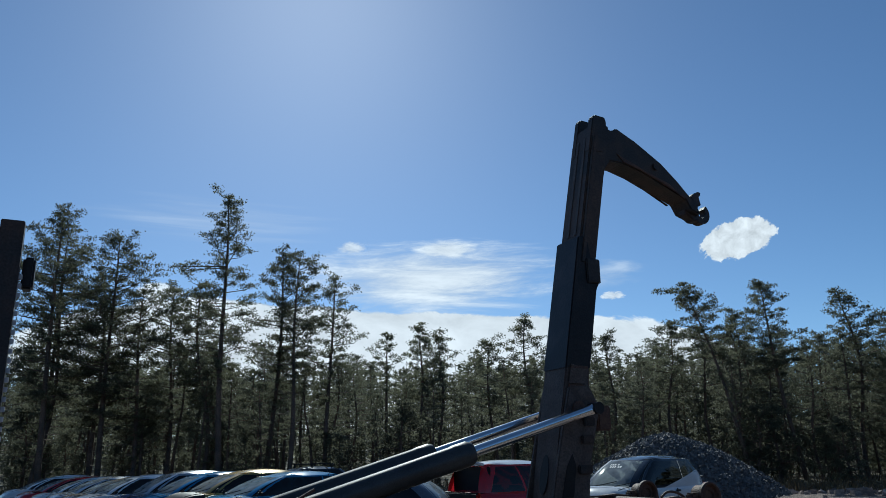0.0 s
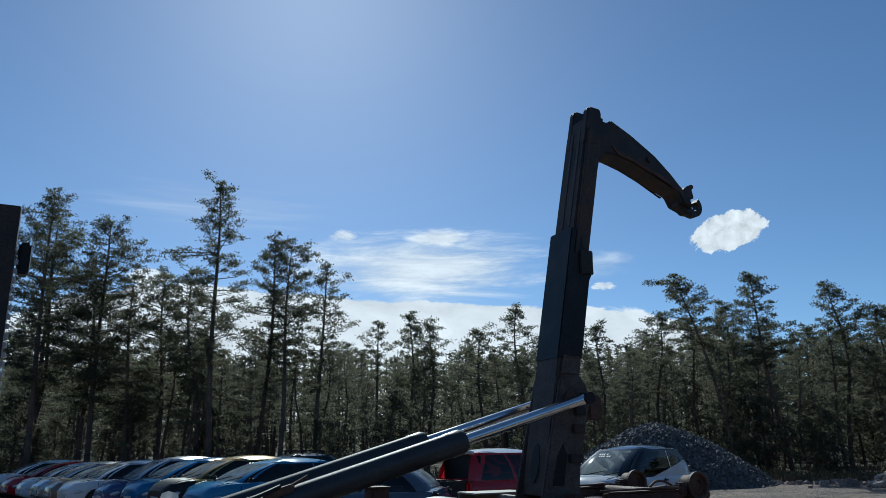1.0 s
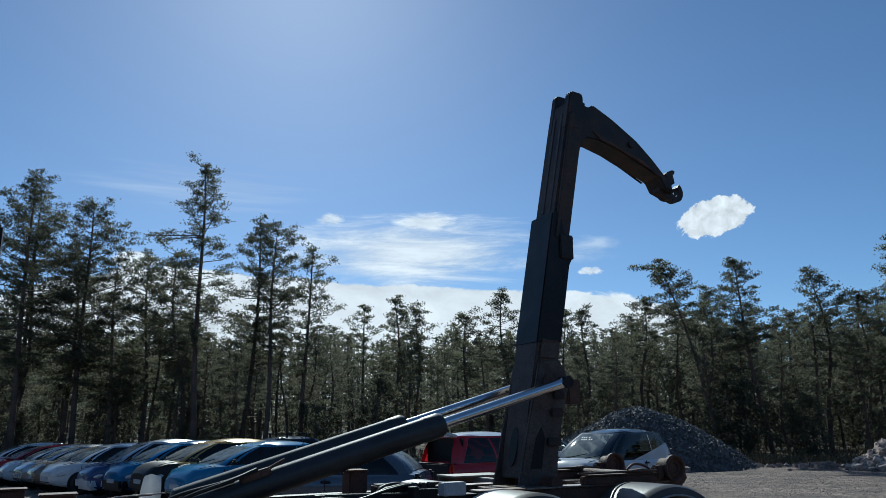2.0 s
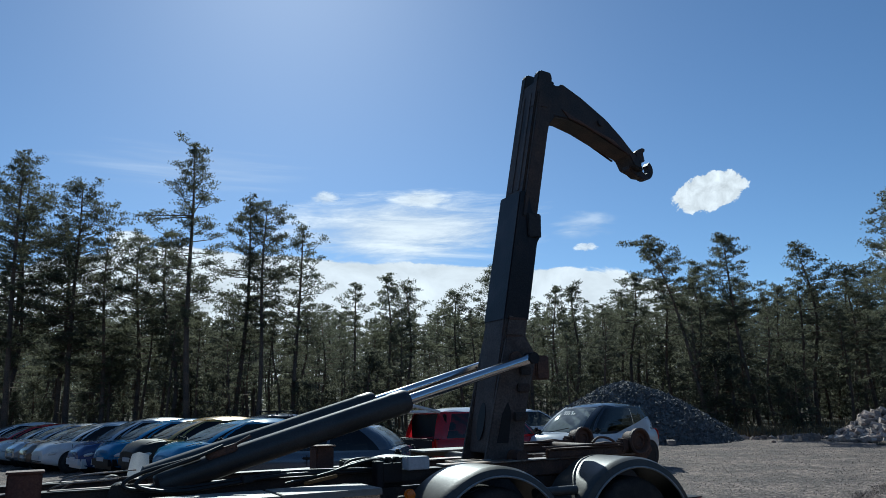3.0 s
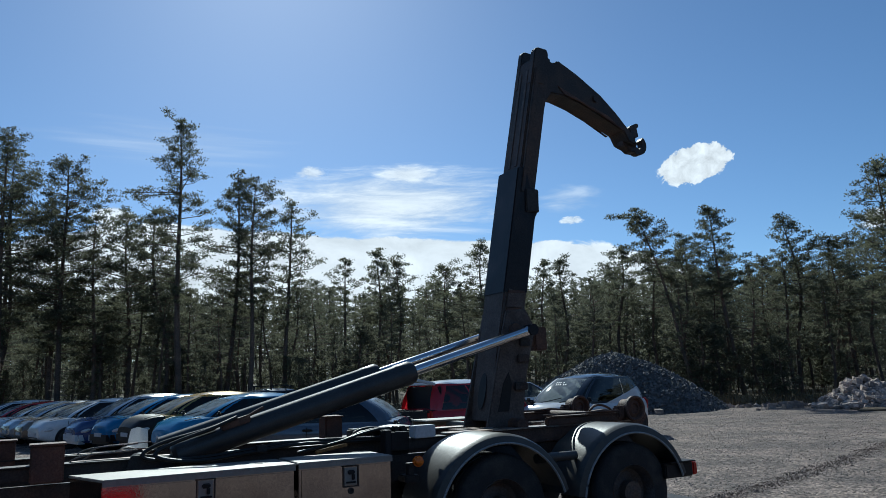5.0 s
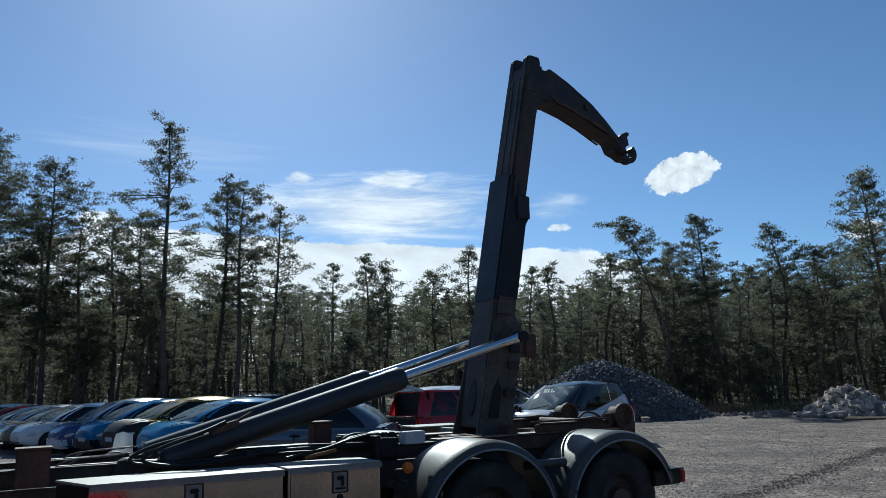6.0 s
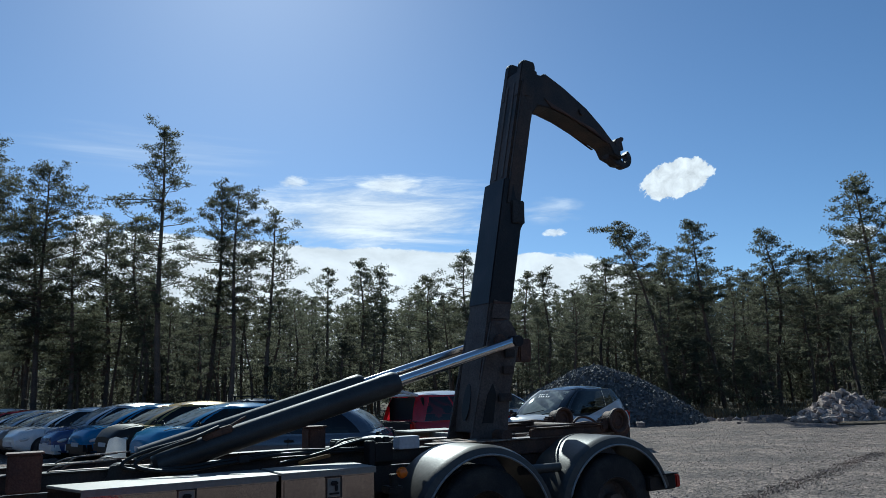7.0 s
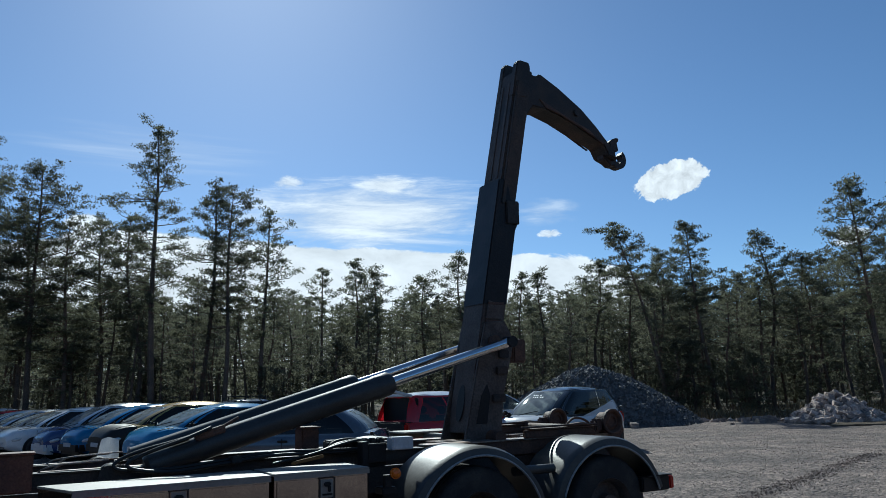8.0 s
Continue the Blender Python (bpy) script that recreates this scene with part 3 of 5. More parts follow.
def far_woods():
    rng = np.random.default_rng(77)
    verts, faces = [], []
    for k in range(1450):
        if k < 800:
            y = rng.uniform(66, 120)
            x = rng.uniform(-0.8, 0.8) * y
            g, h, leaves, big = 0.25 + (y - 58) * 0.05, rng.uniform(6.5, 9.5) * (1 + (y - 60) * 0.007), 230, 0.17
        else:
            # Unseen ring of trees added around the camera to darken reflections.
            a, d = radians(rng.uniform(44, 316)), rng.uniform(42, 66)
            x, y = d * math.sin(a), d * math.cos(a)
            g, h, leaves, big = 0.0, rng.uniform(7, 11), 60, 0.6
        b = len(verts)
        for a in range(3):
            for z, r in ((-0.2, 0.14), (h * 0.95, 0.03)):
                verts.append((x + r * math.cos(a * 2.1), y + r * math.sin(a * 2.1), z + g))
        faces += [(b, b + 2, b + 3, b + 1), (b + 2, b + 4, b + 5, b + 3), (b + 4, b, b + 1, b + 5)]
        for q in range(leaves):
            f = rng.random()
            z = g + h * (0.04 + 0.97 * f)
            r = 1.5 * math.sin(math.pi * min(1, 0.3 + 0.72 * f)) * rng.random() ** 0.6
            a = rng.random() * 6.28
            c = np.array([x + r * math.cos(a), y + r * math.sin(a), z])
            d = rng.normal(0, big, (3, 3)) * np.array([1.2, 1.2, 0.6])
            i = len(verts)
            verts += [tuple(c + d[0]), tuple(c + d[1]), tuple(c + d[2])]
            faces.append((i, i + 1, i + 2))
    ob = mesh_of("far_woods", verts, faces, M_NEEDLE_FAR)
    tagged(ob, "dense dark pine woods behind the forest edge and an unseen added ring", "forest", kind="stuff")


far_woods()

# ---- hook lift truck: x runs to its tail, y to its far side ----
def hook_truck():
    t = thing("hook_lift_truck", pose(-0.695, 6.5, 0, 0, 0, 30.8), "dark hook lift truck with raised hook arm and steel side boxes", "truck")
    GZ = -0.13
    # chassis rails and hook frame rails
    for y in (0.86, 1.64):
        bm = bmesh.new()
        prism(bm, [(-3.9, 0.62), (3.75, 0.62), (3.75, 0.86), (-3.9, 0.86)], y - 0.04, y + 0.04, 0.006)
        part("chassis_rail", bm, M_STEEL, t)
        bm = bmesh.new()
        box(bm, -3.6, 1.2, y - 0.06, y + 0.06, 0.9, 1.0, 0.008)
        part("hook_frame_rail", bm, M_STEEL, t)
        bm = bmesh.new()
        box(bm, -3.6, 1.08, y - 0.085, y + 0.085, 1.0, 1.012, 0.003)
        part("rail_flange", bm, M_STEEL, t)
        bm = bmesh.new()
        box(bm, -2.3, -1.5, y - 0.02, y + 0.05, 1.012, 1.018, 0.002)
        part("wear_strip", bm, M_WORN, t, "bare worn steel strip")
        bm = bmesh.new()
        box(bm, 1.2, 3.55, y - 0.07, y + 0.07, 0.87, 1.02, 0.008)
        part("tail_frame_rail", bm, M_RUST, t)
        bm = bmesh.new()
        box(bm, 1.1, 3.5, y - 0.1, y + 0.1, 1.02, 1.035, 0.003)
        part("rail_flange", bm, M_WORN, t)
    for x in (-3.2, -2.0, -0.6, 0.5, 1.9, 3.2):
        bm = bmesh.new()
        box(bm, x - 0.05, x + 0.05, 0.9, 1.6, 0.66, 0.84, 0.01)
        part("cross_member", bm, M_STEEL, t)
    # hook arm

    def along(h, off=0.0):
        """A place on the arm's front edge line: h metres of height, off metres towards the tail."""
        return (1.64 + 0.137 + (h - 1.16) * (0.88 / 4.35) + off, h)
    bm = bmesh.new()
    a, b = along(3.6), along(5.45)
    prism(bm, [a, b, along(5.5, 0.1), along(5.47, 0.25), along(4.86, 0.255), along(4.8, 0.25), along(3.55, 0.25)], 1.07, 1.43, 0.012)
    part("boom", bm, M_ARM, t)
    for y0, y1, z0 in ((1.06, 1.16, 5.59), (1.35, 1.44, 5.645)):
        bm = bmesh.new()
        prism(bm, [along(5.1, -0.006), along(z0 - 0.03, -0.006), along(z0, 0.02), along(z0 - 0.01, 0.17), along(z0 - 0.06, 0.2), along(z0 - 0.13, 0.21), along(5.1, 0.2)], y0, y1, 0.012)
        part("head_cheek", bm, M_ARM, t)
    bm = bmesh.new()
    for y0, y1 in ((1.02, 1.068), (1.432, 1.48)):
        a, b = along(3.7, 0.02), along(5.3, 0.02)
        prism(bm, [a, b, (b[0] + 0.05, b[1]), (a[0] + 0.05, a[1])], y0, y1, 0.006)
    part("guide_rail", bm, M_ARM, t)
    # Lighter strips put the guide channel's highlights into colour.
    for w in (1.16, 1.3):
        bm = bmesh.new()
        a, b = along(4.05, -0.008), along(5.3, -0.008)
        prism(bm, [a, b, (b[0] + 0.0075, b[1]), (a[0] + 0.0075, a[1])], w, w + 0.045)
        part("channel_highlight", bm, M_OXIDE, t)
    bm = bmesh.new()
    a, b = along(2.5, -0.04), along(4.0, -0.055)
    prism(bm, [a, b, (b[0] + 0.12, 4.0), (b[0] + 0.16, 3.76), (b[0] + 0.28, 3.74), (b[0] + 0.27, 3.5), along(3.4, 0.275), along(2.5, 0.285)], 1.035, 1.465, 0.012)
    part("outer_arm", bm, M_SLEEVE, t, "black painted outer sleeve")
    bm = bmesh.new()
    prism(bm, [along(1.1, 0.0), along(1.45, -0.02), along(2.52, -0.03), along(2.52, 0.28), along(2.28, 0.285), along(2.12, 0.42), along(1.95, 0.42), along(1.85, 0.35), along(1.1, 0.39)], 1.045, 1.455, 0.012)
    part("arm_foot", bm, M_OXIDE, t, "worn brown grey arm foot")
    for y in (1.01, 1.462):
        bm = bmesh.new()
        box(bm, 2.37, 2.55, y, y + 0.028, 3.46, 3.74, 0.01)
        part("collar_plate", bm, M_ARM, t)
    for y0, y1 in ((1.024, 1.034), (1.466, 1.476)):
        bm = bmesh.new()
        prism(bm, [along(2.34, 0.01), along(2.55, 0.02), along(2.5, 0.22), along(2.34, 0.22)], y0, y1, 0.003)
        part("arm_doubler", bm, M_OXIDE, t)
    # cheek plates at the arm's foot
    for y0, y1 in ((0.99, 1.036), (1.464, 1.51)):
        bm = bmesh.new()
        prism(bm, [along(1.02, -0.06), along(1.6, -0.04), along(2.3, 0.0), along(2.32, 0.25), along(2.1, 0.42), along(1.9, 0.4), along(1.5, 0.37), along(1.02, 0.41)], y0, y1, 0.01)
        part("cheek_plate", bm, M_OXIDE, t)
        bm = bmesh.new()
        tube(bm, [(2.1, y0 - 0.03, 2.08), (2.1, y1 + 0.03, 2.08)], 0.075, 16)
        part("pin_boss", bm, M_RUST, t, smooth=40)
        # Black plate put where the shaded inside of a slot shows.
        bm = bmesh.new()
        prism(bm, [along(1.2, 0.05), along(1.5, 0.07), along(1.62, 0.12), along(1.5, 0.18), along(1.2, 0.19)], y0 - 0.006, y1 + 0.006)
        part("slot_shade_plate", bm, M_BLACK, t)
    # Black oval plate on the front face for the shaded inside of a hole.
    bm = bmesh.new()
    rows = []
    for dx in (-0.026, -0.02):
        rows.append([bm.verts.new((along(1.42 + 0.2 * math.sin(k * math.tau / 20))[0] + dx, 1.25 + 0.075 * math.cos(k * math.tau / 20), 1.42 + 0.2 * math.sin(k * math.tau / 20))) for k in range(20)])
    for k in range(20):
        bm.faces.new((rows[0][k], rows[0][(k + 1) % 20], rows[1][(k + 1) % 20], rows[1][k]))
    bm.faces.new(rows[0])
    bmesh.ops.recalc_face_normals(bm, faces=bm.faces)
    part("hole_shade_plate", bm, M_BLACK, t)
    # Stands in for the far mudguard's flat top, sun glare put into its pale colour.
    bm = bmesh.new()
    box(bm, 1.5, 2.22, 2.0, 2.44, 1.075, 1.095, 0.006)
    box(bm, 1.52, 2.2, 2.42, 2.44, 1.0, 1.075, 0.004)
    box(bm, 1.8, 1.9, 1.68, 2.1, 0.98, 1.074, 0.006)
    part("far_guard_plate", bm, M_DUSTY, t, "pale flat mudguard plate")
    for z, w in ((1.42, 0.17), (1.72, 0.15), (1.9, 0.14)):
        bm = bmesh.new()
        p = along(z, 0.22)
        box(bm, p[0], p[0] + w, 0.955, 0.988, z, z + 0.09, 0.01)
        part("stiffener", bm, M_STEEL, t)
    bm = bmesh.new()
    box(bm, 2.7, 2.88, 1.44, 1.6, 1.87, 2.15, 0.015)
    box(bm, 2.34, 2.71, 1.47, 1.53, 1.93, 2.08, 0.008)
    part("sequence_valve", bm, M_RUST, t, "rust brown valve box")
    for k, (z, w) in enumerate(((2.3, 0.05), (2.5, 0.05))):
        bm = bmesh.new()
        p = along(z, 0.02)
        box(bm, p[0], p[0] + 0.22, 1.02, 1.038, z, z + 0.03, 0.004)
        part("weld_strap", bm, M_RUST, t)
    # jib and hook
    bm = bmesh.new()
    top = [(2.8, 5.49), (2.97, 5.44), (3.04, 5.49), (3.34, 5.35), (3.71, 5.13), (3.95, 4.93), (4.1, 4.78), (4.22, 4.68)]
    low = [(4.29, 4.52), (4.13, 4.57), (4.06, 4.7), (3.82, 4.79), (3.64, 4.86), (3.36, 4.965), (3.1, 5.03), (2.9, 5.03), (2.77, 4.86)]
    prism(bm, top + low, 1.1, 1.4, 0.014)
    part("jib", bm, M_ARM, t)
    for y0, y1 in ((1.085, 1.098), (1.402, 1.415)):
        bm = bmesh.new()
        prism(bm, [(3.0, 5.14), (3.42, 4.98), (3.8, 4.86), (4.02, 4.7), (4.04, 4.71), (3.82, 4.8), (3.64, 4.87), (3.36, 4.975), (3.1, 5.04)], y0, y1, 0.003)
        part("jib_doubler", bm, M_RUST, t)
        bm = bmesh.new()
        tube(bm, [(3.6, y0 - 0.012, 5.06), (3.6, y1 + 0.012, 5.06)], 0.045, 14)
        part("jib_boss", bm, M_STEEL, t, smooth=40)
    bm = bmesh.new()
    HX, HZ = 4.4, 4.585

    def hook_at(k, w):
        a = radians(150 + 262 * k / 16)
        return (HX + (0.105 + w) * math.cos(a), HZ + (0.105 + w) * math.sin(a))
    for k in range(16):
        w0, w1 = 0.052 * (1 - 0.45 * k / 16), 0.052 * (1 - 0.45 * (k + 1) / 16)
        prism(bm, [hook_at(k, w0), hook_at(k + 1, w1), hook_at(k + 1, -w1), hook_at(k, -w0)], 1.2, 1.3)
    bmesh.ops.remove_doubles(bm, verts=bm.verts, dist=0.001)
    prism(bm, [(4.1, 4.74), (4.24, 4.7), (4.34, 4.66), (4.31, 4.52), (4.34, 4.46), (4.24, 4.46), (4.12, 4.54)], 1.18, 1.32, 0.01)
    part("hook", bm, M_STEEL, t, "worn forged lifting hook")
    bm = bmesh.new()
    prism(bm, [(4.26, 4.8), (4.3, 4.84), (4.4, 4.885), (4.44, 4.875), (4.43, 4.83), (4.4, 4.82), (4.425, 4.7), (4.36, 4.67), (4.3, 4.7)], 1.21, 1.29, 0.008)
    part("safety_latch", bm, M_STEEL, t)
    # lift cylinders
    for y in (0.83, 1.67):
        base, head, end = Vector((-1.78, y, 0.93)), Vector((0.74, y, 1.65)), Vector((2.2, y, 2.07))
        d = (end - base).normalized()
        bm = bmesh.new()
        q = base.lerp(head, 0.1)
        ring(bm, q, head - q, [(0, 0.0), (0, 0.07), (0.03, 0.108), ((head - q).length - 0.2, 0.112), ((head - q).length - 0.19, 0.117), ((head - q).length - 0.04, 0.117), ((head - q).length, 0.1), ((head - q).length, 0.0)], 32)
        cyl = part("lift_cylinder", bm, M_TUBE, t, smooth=35)
        bm = bmesh.new()
        ring(bm, head, end - head, [(-0.05, 0.0), (-0.05, 0.052), ((end - head).length, 0.052), ((end - head).length, 0.0)], 24)
        part("piston_rod", bm, M_CHROME, cyl, "polished chrome rod", smooth=35)
        bm = bmesh.new()
        tube(bm, [end + Vector((0, -0.07, 0)), end + Vector((0, 0.07, 0))], 0.062, 16)
        part("rod_eye", bm, M_SLEEVE, cyl, smooth=40)
        bm = bmesh.new()
        tube(bm, [base + Vector((0, -0.08, 0.02)), base + Vector((0, 0.08, 0.02))], 0.1, 16)
        prism(bm, [(base.x - 0.14, 0.86), (base.x - 0.08, 1.04), (base.x + 0.1, 1.04), (base.x + 0.2, 0.86)], y - 0.11, y - 0.085, 0.004)
        part("cylinder_foot", bm, M_STEEL, cyl, smooth=40)
        if y > 1:
            continue
        # rusty hose block on the tube
        bm = bmesh.new()
        f = base.lerp(head, 0.3)
        turn = Matrix.Translation(f) @ Euler((0, -math.atan2(d.z, d.x), 0)).to_matrix().to_4x4()
        box(bm, -0.1, 0.16, -0.1, -0.03, 0.07, 0.135, 0.012, turn)
        box(bm, -0.3, -0.14, -0.075, -0.045, 0.1, 0.125, 0.006, turn)
        tube(bm, [turn @ Vector((0.15, -0.06, 0.12)), turn @ Vector((0.3, -0.05, 0.15))], 0.014, 6)
        part("valve_block", bm, M_RUST, cyl, "rusty valve block")
    for k, (off, drop) in enumerate(((0.0, 0.0), (0.045, -0.02))):
        bm = bmesh.new()
        y = 0.7 - off
        pts = [(-1.02, 0.74, 1.3), (-1.25, y, 1.22), (-1.62 + 2 * off, y, 1.13), (-1.78 + 2 * off, y - 0.02, 1.05), (-1.7 + 2 * off, y - 0.04, 1.0), (-1.35, y - 0.04, 0.99 + drop), (-0.95, y, 1.02 + drop), (-0.5, y + 0.02, 1.06 + drop), (0.1, 0.7, 1.05 + drop), (0.55, 0.72, 1.04)]
        tube(bm, smooth_line(pts), 0.016, 8)
        part("hydraulic_hose", bm, M_HOSE, t, smooth=60)
    bm = bmesh.new()
    box(bm, -0.87, -0.78, 0.62, 0.74, 1.0, 1.055, 0.008)
    part("hose_clamp", bm, M_STEEL, t)
    for y, x0 in ((0.86, -2.3), (1.64, -2.2)):
        bm = bmesh.new()
        tube(bm, smooth_line([(x0, y - 0.02, 1.02), (x0 + 0.12, y - 0.02, 1.06), (x0 + 0.5, y - 0.02, 1.075)]), 0.007, 6)
        tube(bm, smooth_line([(x0 + 0.1, y + 0.05, 1.02), (x0 + 0.22, y + 0.05, 1.065), (x0 + 0.62, y + 0.05, 1.08)]), 0.007, 6)
        part("brake_pipe", bm, M_WORN, t, smooth=60)
    # brown container stops
    for x, y, w, h in ((-2.575, 0.72, 0.235, 1.16), (-2.93, 1.56, 0.25, 1.16), (-0.12, 0.98, 0.17, 1.24)):
        bm = bmesh.new()
        box(bm, x, x + w, y, y + 0.2, 0.88, h, 0.012)
        box(bm, x - 0.012, x + w + 0.012, y - 0.012, y + 0.212, h, h + 0.015, 0.004)
        part("container_stop", bm, M_STOP, t, "rust brown container stop")
    # valve bank and hose bundle
    bm = bmesh.new()
    box(bm, 0.25, 0.7, 0.86, 1.4, 0.86, 1.1, 0.015)
    for k in range(5):
        box(bm, 0.28 + 0.08 * k, 0.33 + 0.08 * k, 0.82, 0.9, 1.0, 1.13, 0.008)
    part("valve_bank", bm, M_BLACK, t)
    rng = random.Random(3)
    for k in range(8):
        bm = bmesh.new()
        y = 0.66 + 0.05 * k
        pts = [(-0.5 + 0.08 * k, y, 0.97), (-0.15 + 0.05 * k, y + rng.uniform(-0.03, 0.03), 1.03), (0.15, y, 1.1 + rng.uniform(-0.03, 0.03)), (0.38, y + 0.04, 1.12), (0.5, y + 0.05, 1.02)]
        tube(bm, smooth_line(pts), 0.013, 7)
        part("hydraulic_hose", bm, M_HOSE, t, smooth=60)
    bm = bmesh.new()
    box(bm, -0.36, -0.06, 0.58, 0.61, 0.96, 0.99, 0.006, Matrix.Translation((-0.3, 0, 1)) @ Euler((0, -0.16, 0)).to_matrix().to_4x4() @ Matrix.Translation((0.3, 0, -1)))
    part("strap", bm, M_YELLOW, t, "faded yellow strap")
    bm = bmesh.new()
    box(bm, 0.52, 0.735, 0.37, 0.5, 1.04, 1.152, 0.008)
    part("sensor_box", bm, M_GREY, t, "pale grey electrical box")
    bm = bmesh.new()
    box(bm, 0.28, 0.34, 0.5, 0.62, 0.72, 1.12, 0.006)
    box(bm, 0.34, 0.52, 0.5, 0.53, 0.94, 1.1, 0.004)
    part("box_bracket", bm, M_BLACK, t)
    # side boxes
    def slant(bm, x0):
        """The longer box ends in a slanted wall: its front corner is set back from its rear one."""
        if x0 < -2:
            for v in bm.verts:
                if v.co.x < x0 + 0.06:
                    v.co.x += 0.19 * (0.53 - v.co.y) / 0.54

    for x0, x1, z1 in ((-2.31, -0.74, 0.945), (-0.7, 0.1, 0.95)):
        bm = bmesh.new()
        box(bm, x0, x1, 0.012, 0.52, 0.36, z1 - 0.02, 0.004)
        slant(bm, x0)
        b = part("tool_box", bm, M_INOX, t, "stainless steel side box")
        bm = bmesh.new()
        box(bm, x0 - 0.008, x1 + 0.008, -0.012, 0.53, z1 - 0.019, z1, 0.004)
        box(bm, x0 - 0.008, x1 + 0.008, -0.012, -0.006, z1 - 0.05, z1 - 0.019, 0.001)
        slant(bm, x0)
        part("lid", bm, M_DUSTY, b, "dusty steel lid")
        bm = bmesh.new()
        box(bm, x0 + (0.21 if x0 < -2 else 0.02), x1 - 0.02, 0.0, 0.0115, 0.39, z1 - 0.06, 0.003)
        part("door", bm, M_INOX, b)
        lx, lz = (-0.266 if x1 - x0 < 1 else -1.42), 0.81
        bm = bmesh.new()
        for u0, u1, v0, v1 in ((-0.07, 0.07, 0.075, 0.085), (-0.07, 0.07, -0.085, -0.075), (-0.07, -0.06, -0.085, 0.085), (0.06, 0.07, -0.085, 0.085)):
            box(bm, lx + u0, lx + u1, -0.01, 0.0, lz + v0, lz + v1, 0.002)
        lock = part("latch_frame", bm, M_STEEL, b)
        bm = bmesh.new()
        box(bm, lx - 0.055, lx + 0.055, -0.004, 0.0, lz - 0.07, lz + 0.07, 0.001)
        part("latch_recess", bm, M_DUSTY, b)
        bm = bmesh.new()
        box(bm, lx - 0.032, lx + 0.032, -0.024, -0.005, lz + 0.015, lz + 0.05, 0.008)
        box(bm, lx + 0.005, lx + 0.03, -0.022, -0.005, lz - 0.03, lz + 0.02, 0.005)
        box(bm, lx - 0.045, lx + 0.045, -0.016, -0.005, lz - 0.055, lz - 0.04, 0.004)
        part("latch_handle", bm, M_BLACK, b)
        bm = bmesh.new()
        ring(bm, (lx, -0.001, lz - 0.115), (0, -1, 0), [(0.0, 0.026), (0.012, 0.024), (0.012, 0.012), (0.004, 0.01), (0.004, 0.0)], 16)
        part("lock_barrel", bm, M_STEEL, b, smooth=40)
    # axles, wheels, mudguards
    def guard_skin(xc, y0, y1, s, dented):
        """A curved plastic guard with a rolled lip; the dented one is pushed in at its inner front corner."""
        bm = bmesh.new()
        R, zc, inner = (0.765, 0.295, 0.672) if dented else (0.785, 0.27, 0.7)
        n, m = 56, 14
        grid = []
        for i in range(m + 1):
            f = i / m
            y = y0 + (y1 - y0) * f
            row = []
            for k in range(n + 1):
                deg = 171 - 154 * k / n
                a = radians(deg)
                dent = 0.004 * noise.noise(Vector((deg * 0.04, y * 3, xc)))
                if dented:
                    dent -= 0.022 * math.exp(-((deg - 150) / 12) ** 2 - ((f - 0.7) / 0.3) ** 2) + 0.014 * math.exp(-((deg - 122) / 5) ** 2 - ((f - 1.0) / 0.2) ** 2)
                r = R + dent - 0.022 * max(0, 1 - f / 0.1) ** 2
                row.append(bm.verts.new((xc + r * math.cos(a), y, zc + r * math.sin(a))))
            grid.append(row)
        lip = []
        for k in range(n + 1):
            v = grid[0][k].co
            d = Vector((v.x - xc, 0, v.z - zc)).normalized()
            lip.append(bm.verts.new(Vector((xc, y0 + 0.02 * s, zc)) + d * inner))
        for k in range(n):
            bm.faces.new((lip[k], lip[k + 1], grid[0][k + 1], grid[0][k]))
            for i in range(m):
                bm.faces.new((grid[i][k], grid[i][k + 1], grid[i + 1][k + 1], grid[i + 1][k]))
        bead = [v.co.copy() for v in lip]
        bmesh.ops.recalc_face_normals(bm, faces=bm.faces)
        bmesh.ops.solidify(bm, geom=bm.faces[:], thickness=0.008)
        return bm, bead

    for xc in (1.234, 2.815):
        bm = bmesh.new()
        tube(bm, [(xc + 0.02, 0.3, 0.37), (xc + 0.02, 2.2, 0.37)], 0.09, 12)
        part("axle", bm, M_STEEL, t, smooth=40)
        for y, s in ((0.06, -1), (2.44, 1)):
            bm, bead = guard_skin(xc, y + 0.05 * s, y - 0.55 * s, s, s < 0 and xc > 2)
            guard = part("mudguard", bm, M_FENDER, t, "dusty dark plastic mudguard with dented corner" if s < 0 and xc > 2 else "dusty dark plastic mudguard", smooth=35)
            bm = bmesh.new()
            tube(bm, bead, 0.011, 6)
            part("edge_bead", bm, M_BEAD, guard, smooth=60)
            # tyre pair
            prof = [(-0.14, 0.27), (-0.145, 0.38), (-0.135, 0.46), (-0.11, 0.49), (-0.06, 0.5), (-0.05, 0.487), (-0.03, 0.487), (-0.02, 0.5), (0.02, 0.5), (0.03, 0.487), (0.05, 0.487), (0.06, 0.5), (0.11, 0.49), (0.135, 0.46), (0.145, 0.38), (0.14, 0.27)]
            for off in ((0.15, 0.47) if s < 0 else (-0.15, -0.47)):
                bm = bmesh.new()
                ring(bm, (xc + 0.02, y + off, GZ + 0.5), (0, 1, 0), prof, 48)
                wheel = part("wheel", bm, M_RUBBER, t, "worn truck tyre", smooth=40)
                bm = bmesh.new()
                ring(bm, (xc + 0.02, y + off, GZ + 0.5), (0, s, 0), [(0.13, 0.285), (0.15, 0.275), (0.12, 0.25), (0.03, 0.235), (0.01, 0.2), (0.02, 0.15), (0.05, 0.12), (0.13, 0.11), (0.14, 0.0)], 36)
